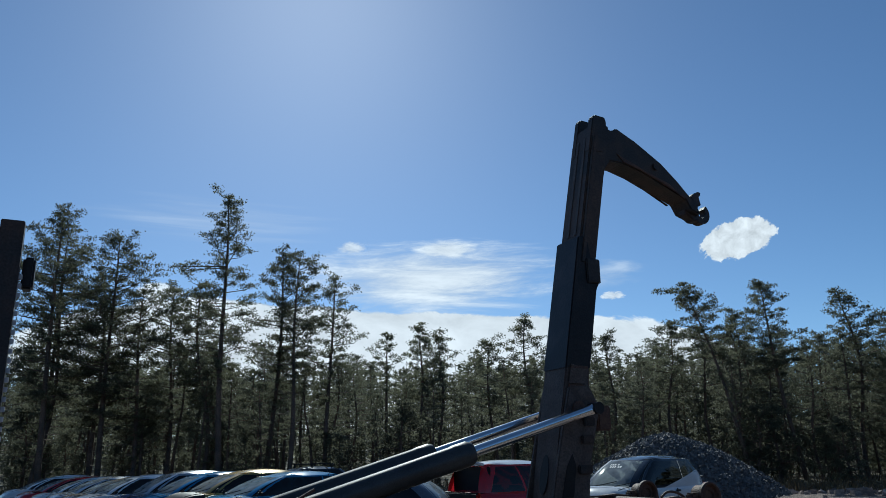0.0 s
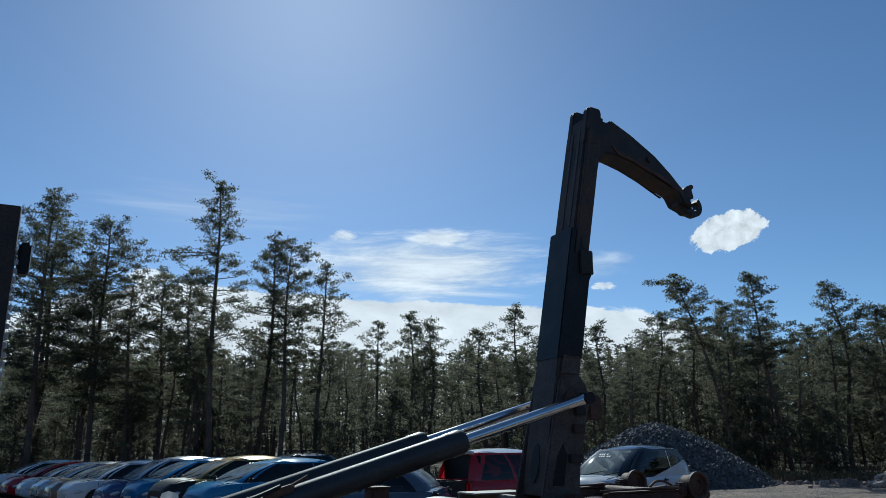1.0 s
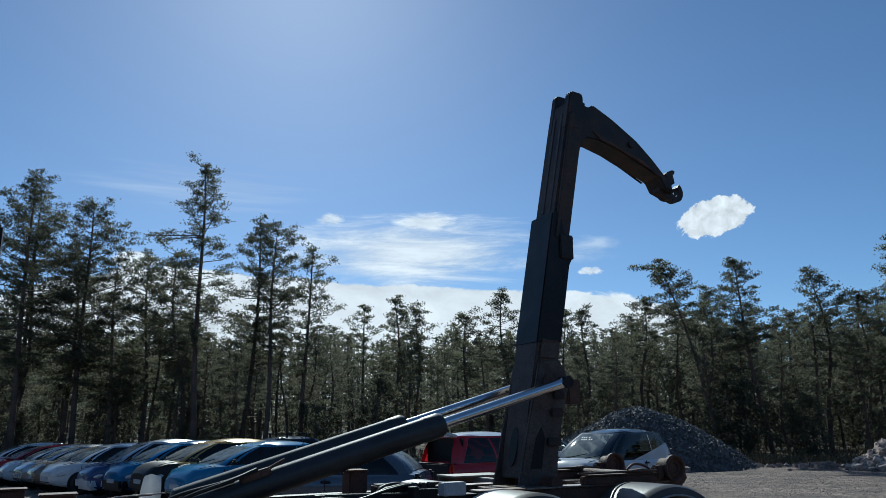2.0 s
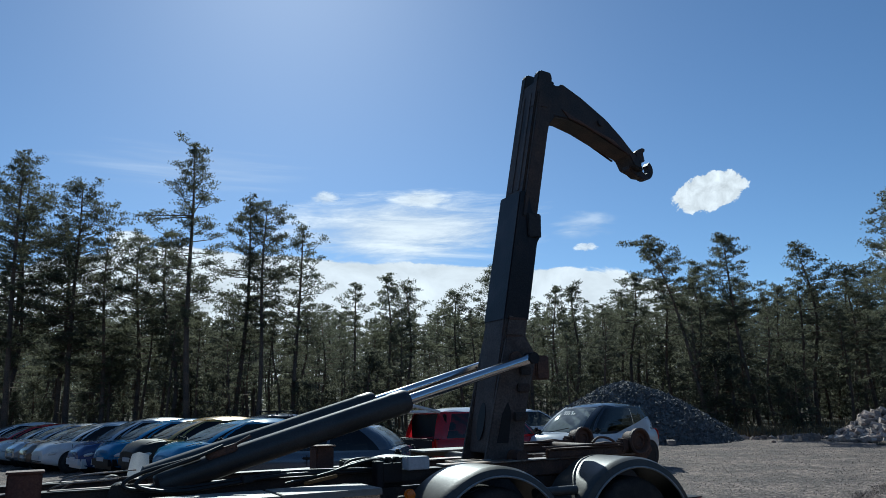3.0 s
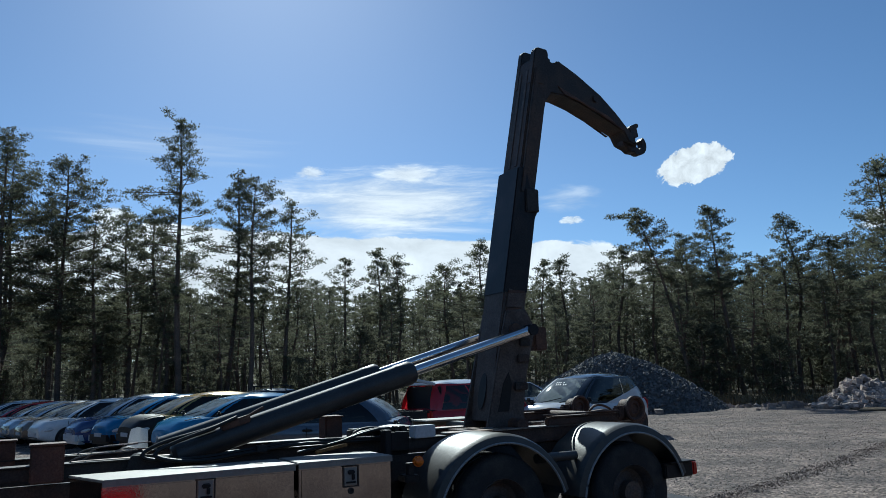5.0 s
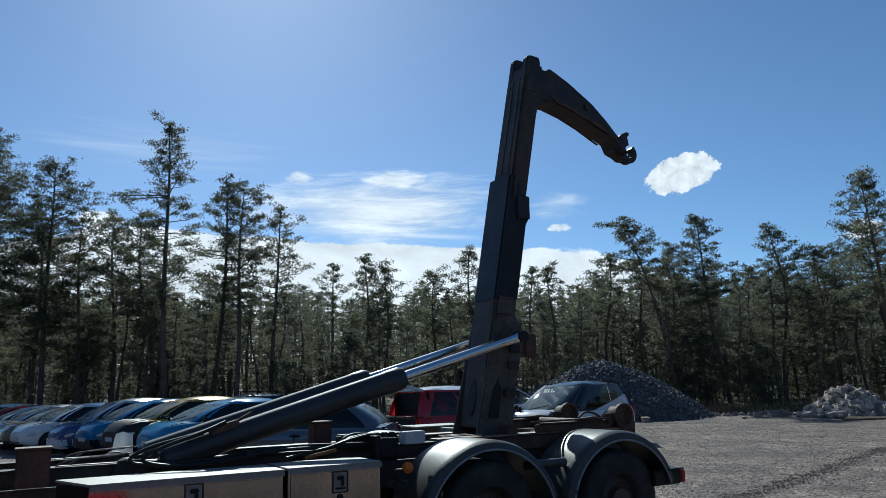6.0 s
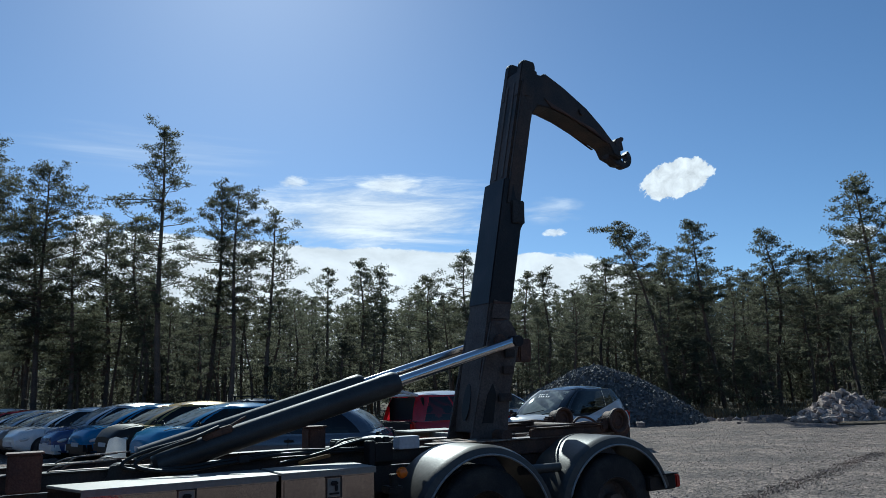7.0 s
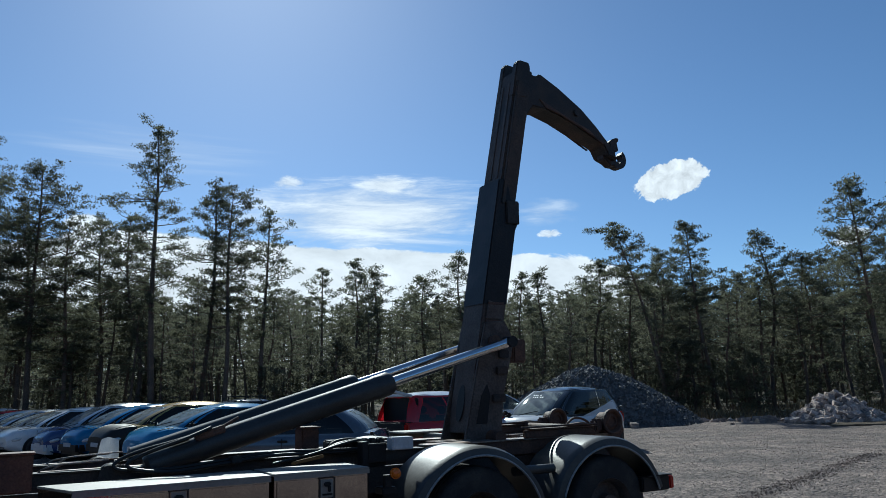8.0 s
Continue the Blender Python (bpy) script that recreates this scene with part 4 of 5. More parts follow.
                rim = part("rim", bm, M_RIM, wheel, "dirty steel rim", smooth=35)
    bm = bmesh.new()
    tube(bm, [(1.72, 0.18, 0.78), (2.2, 0.18, 0.78)], 0.045, 12)
    part("air_pipe", bm, M_FENDER, t, smooth=40)
    # amber side lamp, tail lamp, tail bumper
    bm = bmesh.new()
    box(bm, 0.26, 0.4, 0.06, 0.22, 0.7, 0.76, 0.01)
    box(bm, 0.3, 0.36, 0.08, 0.14, 0.72, 0.86, 0.006)
    part("lamp_bracket", bm, M_BLACK, t)
    bm = bmesh.new()
    ring(bm, (0.39, 0.06, 0.87), (0, -1, 0), [(-0.03, 0.045), (0.0, 0.048), (0.0, 0.04), (0.025, 0.038), (0.035, 0.026), (0.037, 0.0)], 18)
    part("side_marker", bm, M_AMBER, t, "round amber side lamp", smooth=40)
    bm = bmesh.new()
    box(bm, 3.25, 3.645, 0.02, 0.4, 0.47, 0.62, 0.012)
    box(bm, 3.3, 3.66, -0.01, 0.42, 0.621, 0.635, 0.003)
    part("lamp_housing", bm, M_BLACK, t)
    bm = bmesh.new()
    box(bm, 3.645, 3.71, 0.02, 0.4, 0.48, 0.61, 0.012)
    part("tail_light", bm, M_REDLENS, t, "red tail light")
    bm = bmesh.new()
    box(bm, 3.62, 3.86, 0.12, 2.38, 0.1, 0.2, 0.012)
    part("tail_bumper", bm, M_STEEL, t)
    bm = bmesh.new()
    for y in (0.7, 1.8):
        box(bm, 3.6, 3.7, y - 0.03, y + 0.03, 0.22, 0.66, 0.008)
    part("bumper_hanger", bm, M_STEEL, t)
    # tail frame: rollers, rusty locks
    for y, s in ((0.76, -1), (1.74, 1)):
        bm = bmesh.new()
        prism(bm, [(2.95, 1.02), (3.05, 1.12), (3.4, 1.13), (3.75, 1.2), (3.8, 1.05), (3.6, 0.86), (3.1, 0.86)], y + 0.05, y + 0.1, 0.006)
        part("roller_bracket", bm, M_RUST, t)
        bm = bmesh.new()
        ring(bm, (3.5, y - 0.1, 1.165), (0, 1, 0), [(0.05, 0.0), (0.05, 0.05), (0.03, 0.06), (0.05, 0.1), (0.01, 0.115), (0.0, 0.13), (0.01, 0.145), (0.05, 0.142), (0.06, 0.11), (0.2, 0.105), (0.2, 0.0)], 36)
        part("rear_roller", bm, M_RUST, t, "rusty flanged roller", smooth=35)
        bm = bmesh.new()
        box(bm, 2.3, 3.35, y - 0.02, y + 0.04, 1.036, 1.12, 0.01)
        box(bm, 2.35, 3.3, y - 0.05, y + 0.08, 1.12, 1.135, 0.004)
        part("lock_beam", bm, M_RUST, t)
        bm = bmesh.new()
        prism(bm, [(2.85, 1.136), (2.88, 1.16), (3.1, 1.175), (3.2, 1.16), (3.25, 1.136)], y - 0.03, y + 0.05, 0.01)
        box(bm, 3.27, 3.38, y - 0.05, y + 0.06, 1.06, 1.2, 0.02)
        tube(bm, [(2.2, y - 0.06, 1.15), (3.0, y - 0.055, 1.155), (3.28, y - 0.05, 1.15)], 0.012, 6)
        if s < 0:
            tube(bm, smooth_line([(2.9, y, 1.17), (2.98, y + 0.01, 1.215), (3.08, y + 0.02, 1.22), (3.18, y + 0.02, 1.19), (3.26, y + 0.01, 1.13)]), 0.014, 6)
        part("container_lock", bm, M_RUST, t, "rusty container lock")
    bm = bmesh.new()
    tube(bm, [(3.05, 0.8, 1.09), (3.05, 1.72, 1.09)], 0.06, 14)
    tube(bm, [(2.02, 0.8, 1.06), (2.02, 1.72, 1.06)], 0.07, 14)
    part("pivot_shaft", bm, M_RUST, t, smooth=40)
    for x, y, w in ((1.25, 0.96, 0.5), (1.3, 1.1, 0.35), (2.45, 1.02, 0.7), (2.5, 1.3, 0.8)):
        bm = bmesh.new()
        box(bm, x, x + w, y, y + 0.06, 1.0, 1.045, 0.006)
        part("wear_strip", bm, M_WORN, t)
    # upright behind the cab
    bm = bmesh.new()
    box(bm, -3.24, -3.09, 0.25, 0.37, 0.86, 3.28, 0.006)
    post = part("headboard_post", bm, M_STEEL, t)
    bm = bmesh.new()
    box(bm, -0.0125, 0.0125, -0.01, 0.01, -0.0175, 0.0175, 0.002)
    tooth = part("tooth", bm, M_GREY, post, "bright metal tooth")
    for k in range(30):
        ob = tooth if k == 0 else new("tooth", tooth.data)
        ob.parent = post
        ob.location = (-3.078, 0.31, 1.0 + k * 0.065)
    bm = bmesh.new()
    tube(bm, [(-3.17, 0.33, 3.24), (-3.75, 0.7, 2.7)], 0.035, 8)
    part("brace", bm, M_STEEL, post)
    bm = bmesh.new()
    box(bm, -3.08, -3.0, 0.38, 0.52, 2.82, 3.05, 0.015)
    part("work_lamp", bm, M_BLACK, post)
    bm = bmesh.new()
    box(bm, -3.95, -3.5, 0.2, 2.3, 0.7, 2.6, 0.06)
    part("cab_back", bm, M_BLACK, t)


hook_truck()

# ---- heaps ----
def stone_heap():
    cx, cy, R, H = 6.3, 33.0, 4.55, 2.5

    def top(x, y):
        d = math.hypot(x - cx, (y - cy) * 1.15) / R
        return max(0.0, H * (1 - d) * (1 + 0.5 * d) + 0.14 * noise.noise(Vector((x * 0.8, y * 0.8, 1)))) if d < 1 else 0.0
    bm = bmesh.new()
    n = 40
    grid = [[bm.verts.new((cx + (i / n - 0.5) * 2.2 * R, cy + (j / n - 0.5) * 2.0 * R, top(cx + (i / n - 0.5) * 2.2 * R, cy + (j / n - 0.5) * 2.0 * R) - 0.05)) for i in range(n + 1)] for j in range(n + 1)]
    for j in range(n):
        for i in range(n):
            bm.faces.new((grid[j][i], grid[j][i + 1], grid[j + 1][i + 1], grid[j + 1][i]))
    heap = thing("stone_heap", Matrix.Identity(4), "heap of dark grey crushed stone at the forest edge", "stone heap")
    part("core", bm, M_STONE, heap, smooth=60)

    def spot(rng):
        while True:
            a, d = rng.random() * 6.28, math.sqrt(rng.random()) * 1.02
            x, y = cx + R * d * math.cos(a), cy + R * d * math.sin(a) / 1.15
            if y < cy + 1.5:
                return x, y, top(x, y) + 0.01
    s = mesh_of("crushed_stone", *chips(13000, spot, 0.052, 8, 0.75), M_STONE, heap)
    s["kind"] = "stuff"


stone_heap()


def chunk(seed):
    """A broken block with chipped corners."""
    rng = random.Random(seed)
    bm = bmesh.new()
    bmesh.ops.create_cube(bm, size=1.0)
    for v in bm.verts:
        v.co += Vector([rng.uniform(-0.12, 0.12) for _ in range(3)])
    bmesh.ops.bevel(bm, geom=bm.edges[:], offset=0.04, segments=1, affect="EDGES")
    me = bpy.data.meshes.new("block")
    bm.to_mesh(me)
    bm.free()
    me.materials.append(M_RUBBLE)
    return me


def rubble_heap():
    rng = random.Random(4)
    meshes = [chunk(k) for k in range(9)]
    heap = thing("rubble_heap", pose(15.05, 29.6, 0), "heap of broken pinkish grey stone blocks", "rubble heap")
    # Dark core puts the shade between the pale blocks into its colour.
    bm = bmesh.new()
    bmesh.ops.create_icosphere(bm, subdivisions=3, radius=1.0)
    for v in bm.verts:
        v.co = Vector((v.co.x * 1.55, v.co.y * 1.3, max(-0.05, v.co.z * 0.8 - 0.05)))
    part("core", bm, M_STONE, heap)
    for k in range(420):
        a, d = rng.random() * math.tau, math.sqrt(rng.random())
        if math.sin(a) * d > 0.2:
            continue
        z = 1.08 * (1 - d ** 1.1) + rng.uniform(-0.06, 0.08)
        s = rng.uniform(0.13, 0.27)
        ob = new("block", meshes[k % 9])
        ob.parent = heap
        ob.matrix_basis = pose(1.85 * d * math.cos(a), 1.6 * d * math.sin(a), max(z, s * 0.25), rng.uniform(-35, 35), rng.uniform(-35, 35), rng.uniform(0, 360)) @ Matrix.Diagonal((s * rng.uniform(0.9, 1.7), s, s * rng.uniform(0.6, 0.9), 1))
    boards = thing("board_stack", pose(14.7, 27.6, 0.0, 0, 0, 4), "flat dark weathered boards lying on gravel", "boards")
    for k in range(4):
        bm = bmesh.new()
        box(bm, -1.1 + 0.2 * k, 1.2 + 0.1 * k, -0.45 + 0.22 * k, -0.25 + 0.22 * k, 0.0, 0.05 + 0.012 * k, 0.006)
        part("board", bm, M_TWIG, boards)
    for x, y, s in ((11.9, 30.4, 0.3), (12.4, 30.2, 0.24), (7.15, 29.0, 0.28), (12.9, 30.6, 0.36), (10.2, 31.8, 0.2), (10.7, 32.2, 0.26), (11.2, 31.6, 0.16), (11.6, 32.0, 0.22), (12.2, 31.9, 0.18), (9.6, 32.3, 0.17), (13.2, 32.4, 0.25), (8.9, 31.2, 0.15), (11.0, 29.4, 0.12)):
        ob = new("loose_block", meshes[int(x) % 9])
        ob.matrix_world = pose(x, y, s * 0.3, 5, 8, 37 * x) @ Matrix.Diagonal((s * 1.3, s, s * 0.8, 1))
        tagged(ob, "single pale stone block lying on the gravel", "stone block", "loose stone blocks")


rubble_heap()


def undergrowth():
    """Dry grass, twigs and low scrub along the forest edge."""
    rng = np.random.default_rng(21)
    verts, faces = [], []
    for k in range(9000):
        y = 33.6 + rng.random() ** 1.6 * 9
        x = rng.uniform(-30, 27)
        h = rng.uniform(0.1, 0.55)
        a = rng.random() * 6.28
        z = ground_z(x, y)
        i = len(verts)
        w = 0.02 + 0.02 * rng.random()
        verts += [(x - w * math.cos(a), y - w * math.sin(a), z - 0.02), (x + w * math.cos(a), y + w * math.sin(a), z - 0.02), (x + rng.normal(0, 0.16), y + rng.normal(0, 0.16), z + h)]
        faces.append((i, i + 1, i + 2))
    tagged(mesh_of("dry_grass", verts, faces, M_GRASS), "dry yellow brown grass along the forest edge", "grass", kind="stuff")
    verts, faces = [], []
    for k in range(420):
        y = 33.2 + rng.random() ** 2 * 6
        x = rng.uniform(-26, 24)
        L = rng.uniform(0.25, 1.1)
        a, up = rng.random() * 6.28, rng.uniform(-0.1, 0.5)
        d = np.array([math.cos(a), math.sin(a), up]) * L
        p = np.array([x, y, ground_z(x, y) + 0.05])
        i = len(verts)
        r = 0.012 + 0.02 * rng.random()
        for q, rr in ((p, r), (p + d, r * 0.4)):
            verts += [tuple(q + (0, 0, rr)), tuple(q + (rr, 0, -rr)), tuple(q + (-rr, rr, -rr))]
        faces += [(i, i + 1, i + 4, i + 3), (i + 1, i + 2, i + 5, i + 4), (i + 2, i, i + 3, i + 5)]
    tagged(mesh_of("fallen_twigs", verts, faces, M_TWIG), "fallen twigs and brush at the forest edge", "brush", kind="stuff")


undergrowth()

# ---- cars ----
def car(colour, m, label, L=3.95, W=1.68, H=1.47, hood=0.72, screen=(1.3, 0.36), tail=(-1.85, -1.35), belt=0.88, doors=3, roof=None, bars=False, glass=None, pane=True, group="scrapped cars", hatch_up=False, writing=False, nose_skin=None, frame_paint=None, lamps=True, rising=False, bonnet=None):
    """A small scrapped hatchback; x runs to its nose."""
    c = thing("car", m, label, "car", group)
    hw = W / 2
    gl = glass or M_GLASS
    nose, back = L / 2, -L / 2
    # lower body
    bm = bmesh.new()
    xs = [back, back + 0.05, back + 0.2, back + 0.7, -0.9, -0.3, 0.3, screen[0], screen[0] + 0.25, nose - 0.45, nose - 0.18, nose - 0.05, nose]
    rows = []
    for x in xs:
        t = (x - back) / L
        w = hw * (1 - 0.36 * max(0, (x - nose + 0.7) / 0.7) ** 2.2 - 0.16 * max(0, (back + 0.4 - x) / 0.4) ** 2)
        if x > screen[0]:
            f = (x - screen[0]) / (nose - screen[0])
            top = belt + 0.02 - (belt - hood) * f ** 1.7 - 0.9 * max(0, f - 0.7) ** 1.6
        else:
            top = belt + 0.03 - 0.03 * t
        if x < back + 0.06:
            top -= 0.16 if x == back else 0.03
        low = 0.2 + 0.12 * max(0, (x - nose + 0.3) / 0.3) + 0.14 * max(0, (back + 0.3 - x) / 0.3)
        crown = 0.035
        half = [(0.0, low), (w * 0.82, low), (w * 0.96, low + 0.06), (w, low + (top - low) * 0.38), (w * 0.985, low + (top - low) * 0.62), (w * 1.0, low + (top - low) * 0.68), (w * 0.95, top - 0.07), (w * 0.9, top - 0.015), (w * 0.6, top + crown * 0.6), (0.0, top + crown)]
        pts = half + [(-a, b) for a, b in half[-2:0:-1]]
        rows.append([bm.verts.new((x, a, b)) for a, b in pts])
    for r, s in zip(rows, rows[1:]):
        for k in range(len(r)):
            bm.faces.new((r[k], s[k], s[(k + 1) % len(r)], r[(k + 1) % len(r)]))
    bm.faces.new(rows[0])
    bm.faces.new(rows[-1][::-1])
    bmesh.ops.recalc_face_normals(bm, faces=bm.faces)
    body = part("body", bm, colour, c, smooth=35)
    if bonnet:
        body.data.materials.append(bonnet)
        for p in body.data.polygons:
            if p.center.x > screen[0] - 0.1:
                p.material_index = 1

    # cabin surface: v from belt to roof; u across (front, back) or along (sides)
    N = 7.0

    def cabin(v):
        e = math.sin(v * math.pi / 2) ** 0.9
        xf = screen[0] + (screen[1] - screen[0]) * v ** 1.15 + 0.06 * math.sin(v * math.pi)
        xr = tail[0] + (tail[1] - tail[0]) * v ** 1.6
        return (xf + xr) / 2, (xf - xr) / 2, hw * (0.93 - 0.2 * v ** 1.3), belt - 0.03 + (H - 0.1 - belt + 0.03) * (0.85 * v + 0.15 * e)

    def on(u, v, where, out=0.0):
        cx, rx, ry, z = cabin(v)
        bend = (max(0.0, 1 - abs(u) ** N)) ** (1 / N)
        if where == "front":
            return (cx + (rx + out) * bend, u * ry, z)
        if where == "back":
            return (cx - (rx + out) * bend, u * ry, z)
        return (cx + u * rx, (ry + out) * bend * (1 if where == "left" else -1), z)

    def patch(where, us, vs, out):
        bm = bmesh.new()
        nu, nv = 8, 6
        g = []
        for j in range(nv + 1):
            v = vs[0] + (vs[1] - vs[0]) * j / nv
            lo = us[0][0] + (us[0][1] - us[0][0]) * j / nv
            hi = us[1][0] + (us[1][1] - us[1][0]) * j / nv
            g.append([bm.verts.new(on(lo + (hi - lo) * i / nu, v, where, out)) for i in range(nu + 1)])
        for j in range(nv):
            for i in range(nu):
                bm.faces.new((g[j][i], g[j][i + 1], g[j + 1][i + 1], g[j + 1][i]))
        bm.normal_update()
        heart = Vector((-0.3, 0, 0.6))
        for f in bm.faces[:]:
            if f.normal.dot(f.calc_center_median() - heart) < 0:
                f.normal_flip()
        return bm
    # pillars and rails, leaving the panes open
    panes = {"front": [("windscreen", (-0.95, -0.93), (0.95, 0.93), 0.05, 0.95)],
             "back": [("rear_window", (-0.82, -0.78), (0.82, 0.78), 0.2, 0.92)]}
    cut = [(-0.85, -0.74), (-0.26, -0.24), (-0.22, -0.2), (0.93, 0.9)] if doors == 3 else [(-0.86, -0.74), (-0.05, -0.05), (-0.01, -0.01), (0.93, 0.9)]
    for s in ("left", "right"):
        panes[s] = [("quarter_window", cut[0], cut[1], 0.08, 0.93), ("door_window", cut[2], cut[3], 0.08, 0.93)]
    if hatch_up:
        panes.pop("back")
    for where, list_ in panes.items():
        bm = bmesh.new()
        us = sorted({-0.985, 0.985, *[p[1][0] for p in list_], *[p[2][0] for p in list_]})
        tops = {p[1][0]: p[1][1] for p in list_} | {p[2][0]: p[2][1] for p in list_} | {-0.985: -0.985, 0.985: 0.985}
        vlo, vhi = min(p[3] for p in list_), max(p[4] for p in list_)
        vs = [0.0, vlo, *(vlo + (vhi - vlo) * k / 4 for k in (1, 2, 3)), vhi, 1.0]
        for a, b in zip(us, us[1:]):
            hole = any(abs(p[1][0] - a) < 1e-6 for p in list_)
            for v0, v1 in zip(vs, vs[1:]):
                if hole and v0 >= vlo - 1e-6 and v1 <= vhi + 1e-6:
                    continue
                for q in range(4):
                    def at(f, v):
                        k = min(1, max(0, (v - vlo) / (vhi - vlo)))
                        lo, hi = a + (tops[a] - a) * k, b + (tops[b] - b) * k
                        return on(lo + (hi - lo) * f, v, where)
                    bm.faces.new([bm.verts.new(at(f, v)) for f, v in ((q / 4, v0), ((q + 1) / 4, v0), ((q + 1) / 4, v1), (q / 4, v1))])
        bmesh.ops.remove_doubles(bm, verts=bm.verts, dist=0.0005)
        bmesh.ops.recalc_face_normals(bm, faces=bm.faces)
        part({"front": "windscreen_frame", "back": "hatch_frame"}.get(where, "side_frame"), bm, frame_paint or colour, c, smooth=40)
        if pane:
            for name, a, b, v0, v1 in list_:
                w = part(name, patch(where, ((a[0], a[1]), (b[0], b[1])), (vlo, vhi), -0.004 if where in ("front", "back") else 0.005), gl if name in ("windscreen", "rear_window") else M_GLASS_DARK, c, smooth=60)
                w.visible_shadow = False
    if rising:
        for where in ("left", "right"):
            part("quarter_panel", patch(where, ((-0.985, -0.985), (0.28, -0.93)), (0.0, 0.62), 0.007), colour, c, smooth=60)
    bm = bmesh.new()
    cx, rx, ry, z = cabin(1.0)
    g = []
    for j in range(9):
        b = -1 + 2 * j / 8
        rowv = []
        for i in range(13):
            a = -1 + 2 * i / 12
            px, py = a * rx * (max(0, 1 - 0.5 * abs(b) ** 8)), b * ry * (max(0, 1 - 0.35 * abs(a) ** 8))
            rise = 0.105 * (1 - abs(a) ** 2.2) * (1 - abs(b) ** 2.6) ** 0.8 if abs(a) < 1 and abs(b) < 1 else 0.0
            rowv.append(bm.verts.new((cx + px, py, z - 0.004 + rise)))
        g.append(rowv)
    for j in range(8):
        for i in range(12):
            bm.faces.new((g[j][i], g[j][i + 1], g[j + 1][i + 1], g[j + 1][i]))
    part("roof", bm, roof or colour, c, smooth=50)
    if hatch_up:
        cx, rx, ry, z = cabin(1.0)
        x = cx - rx
        bm = bmesh.new()
        turn = Matrix.Translation((x, 0, z)) @ Euler((0, radians(12), 0)).to_matrix().to_4x4()
        box(bm, -0.75, -0.02, -ry * 0.95, -ry * 0.8, -0.03, 0.03, 0.015, turn)
        box(bm, -0.75, -0.02, ry * 0.8, ry * 0.95, -0.03, 0.03, 0.015, turn)
        box(bm, -0.1, -0.02, -ry * 0.79, ry * 0.79, -0.03, 0.03, 0.012, turn)
        box(bm, -0.9, -0.7, -ry * 0.94, ry * 0.94, -0.05, 0.02, 0.015, turn)
        part("raised_tailgate", bm, P_WHITE, c, "raised white tailgate")
        # Black box put where the load opening lies in shade.
        bm = bmesh.new()
        box(bm, back - 0.012, back + 0.3, -hw * 0.82, hw * 0.82, 0.34, belt + 0.03, 0.03)
        part("load_opening_shade", bm, M_BLACK, c)
        # Black panel added inside so the shaded load bay reads dark.
        bm = bmesh.new()
        box(bm, tail[0] + 0.26, tail[0] + 0.32, -hw * 0.78, hw * 0.78, belt, H - 0.14, 0.02)
        part("load_bay_shade", bm, M_BLACK, c)
    # seats and dashboard
    for y in (-0.36, 0.36):
        bm = bmesh.new()
        box(bm, -0.55, 0.0, y - 0.24, y + 0.24, 0.3, 0.55, 0.05)
        box(bm, -0.72, -0.52, y - 0.24, y + 0.24, 0.35, 1.02, 0.06)
        box(bm, -0.7, -0.58, y - 0.12, y + 0.12, 1.04, 1.22, 0.04)
        part("seat", bm, M_SEAT, c, smooth=50)
    bm = bmesh.new()
    box(bm, screen[0] - 0.55, screen[0] + 0.1, -hw * 0.85, hw * 0.85, 0.6, belt - 0.03, 0.06)
    part("dashboard", bm, M_BLACK, c, smooth=50)
    bm = bmesh.new()
    ring(bm, (screen[0] - 0.62, 0.36, belt - 0.02), (1, 0, -0.5), [(0, 0.17), (0.015, 0.185), (0.03, 0.17), (0.015, 0.155), (0, 0.17)], 18)
    part("steering_wheel", bm, M_BLACK, c, smooth=60)
    part("cowl", patch("front", ((-0.93, -0.93), (0.93, 0.93)), (0.0, 0.05), 0.006), M_BLACK, c, smooth=60)
    bm = bmesh.new()
    for s in (1, -1):
        box(bm, -1.0, 1.0, s * (hw - 0.02) - 0.025, s * (hw - 0.02) + 0.025, 0.2, 0.28, 0.01)
    part("sill_trim", bm, M_BLACK, c)
    for s in (1, -1):
        line = []
        for k in range(7):
            x = screen[0] + 0.06 + (nose - 0.34 - screen[0]) * k / 6
            f = (x - screen[0]) / (nose - screen[0])
            w = hw * (1 - 0.36 * max(0, (x - nose + 0.7) / 0.7) ** 2.2)
            line.append((x, s * w * (0.78 - 0.08 * f), belt + 0.02 - (belt - hood) * f ** 1.7 - 0.9 * max(0, f - 0.7) ** 1.6 + 0.001))
        bm = bmesh.new()
        tube(bm, line, 0.009, 5)
        part("bonnet_gap", bm, M_BLACK, c)
    # face
    for s in (1, -1):
        bm = bmesh.new()
        bmesh.ops.create_uvsphere(bm, u_segments=14, v_segments=8, radius=1.0)
        for v in bm.verts:
            v.co = Vector((nose - 0.3 + v.co.x * 0.22, s * (hw * 0.7) + v.co.y * 0.16 - s * v.co.x * 0.05, hood - 0.13 + v.co.z * 0.11 + v.co.x * -0.05))
        part("headlight", bm, M_LAMP, c, "clear headlight lens", smooth=60)
        bm = bmesh.new()
        box(bm, back + 0.0, back + 0.13, s * hw * 0.78 - 0.09, s * hw * 0.78 + 0.09, belt - 0.28, belt + 0.02, 0.04)
        part("tail_light" if lamps else "lamp_socket", bm, M_REDLENS if lamps else M_BLACK, c, "red tail light" if lamps else "empty black tail light socket", smooth=50)
        bm = bmesh.new()
        box(bm, screen[0] - 0.3, screen[0] - 0.2, s * (hw + 0.05) - 0.07, s * (hw + 0.05) + 0.07, belt + 0.02, belt + 0.13, 0.035)
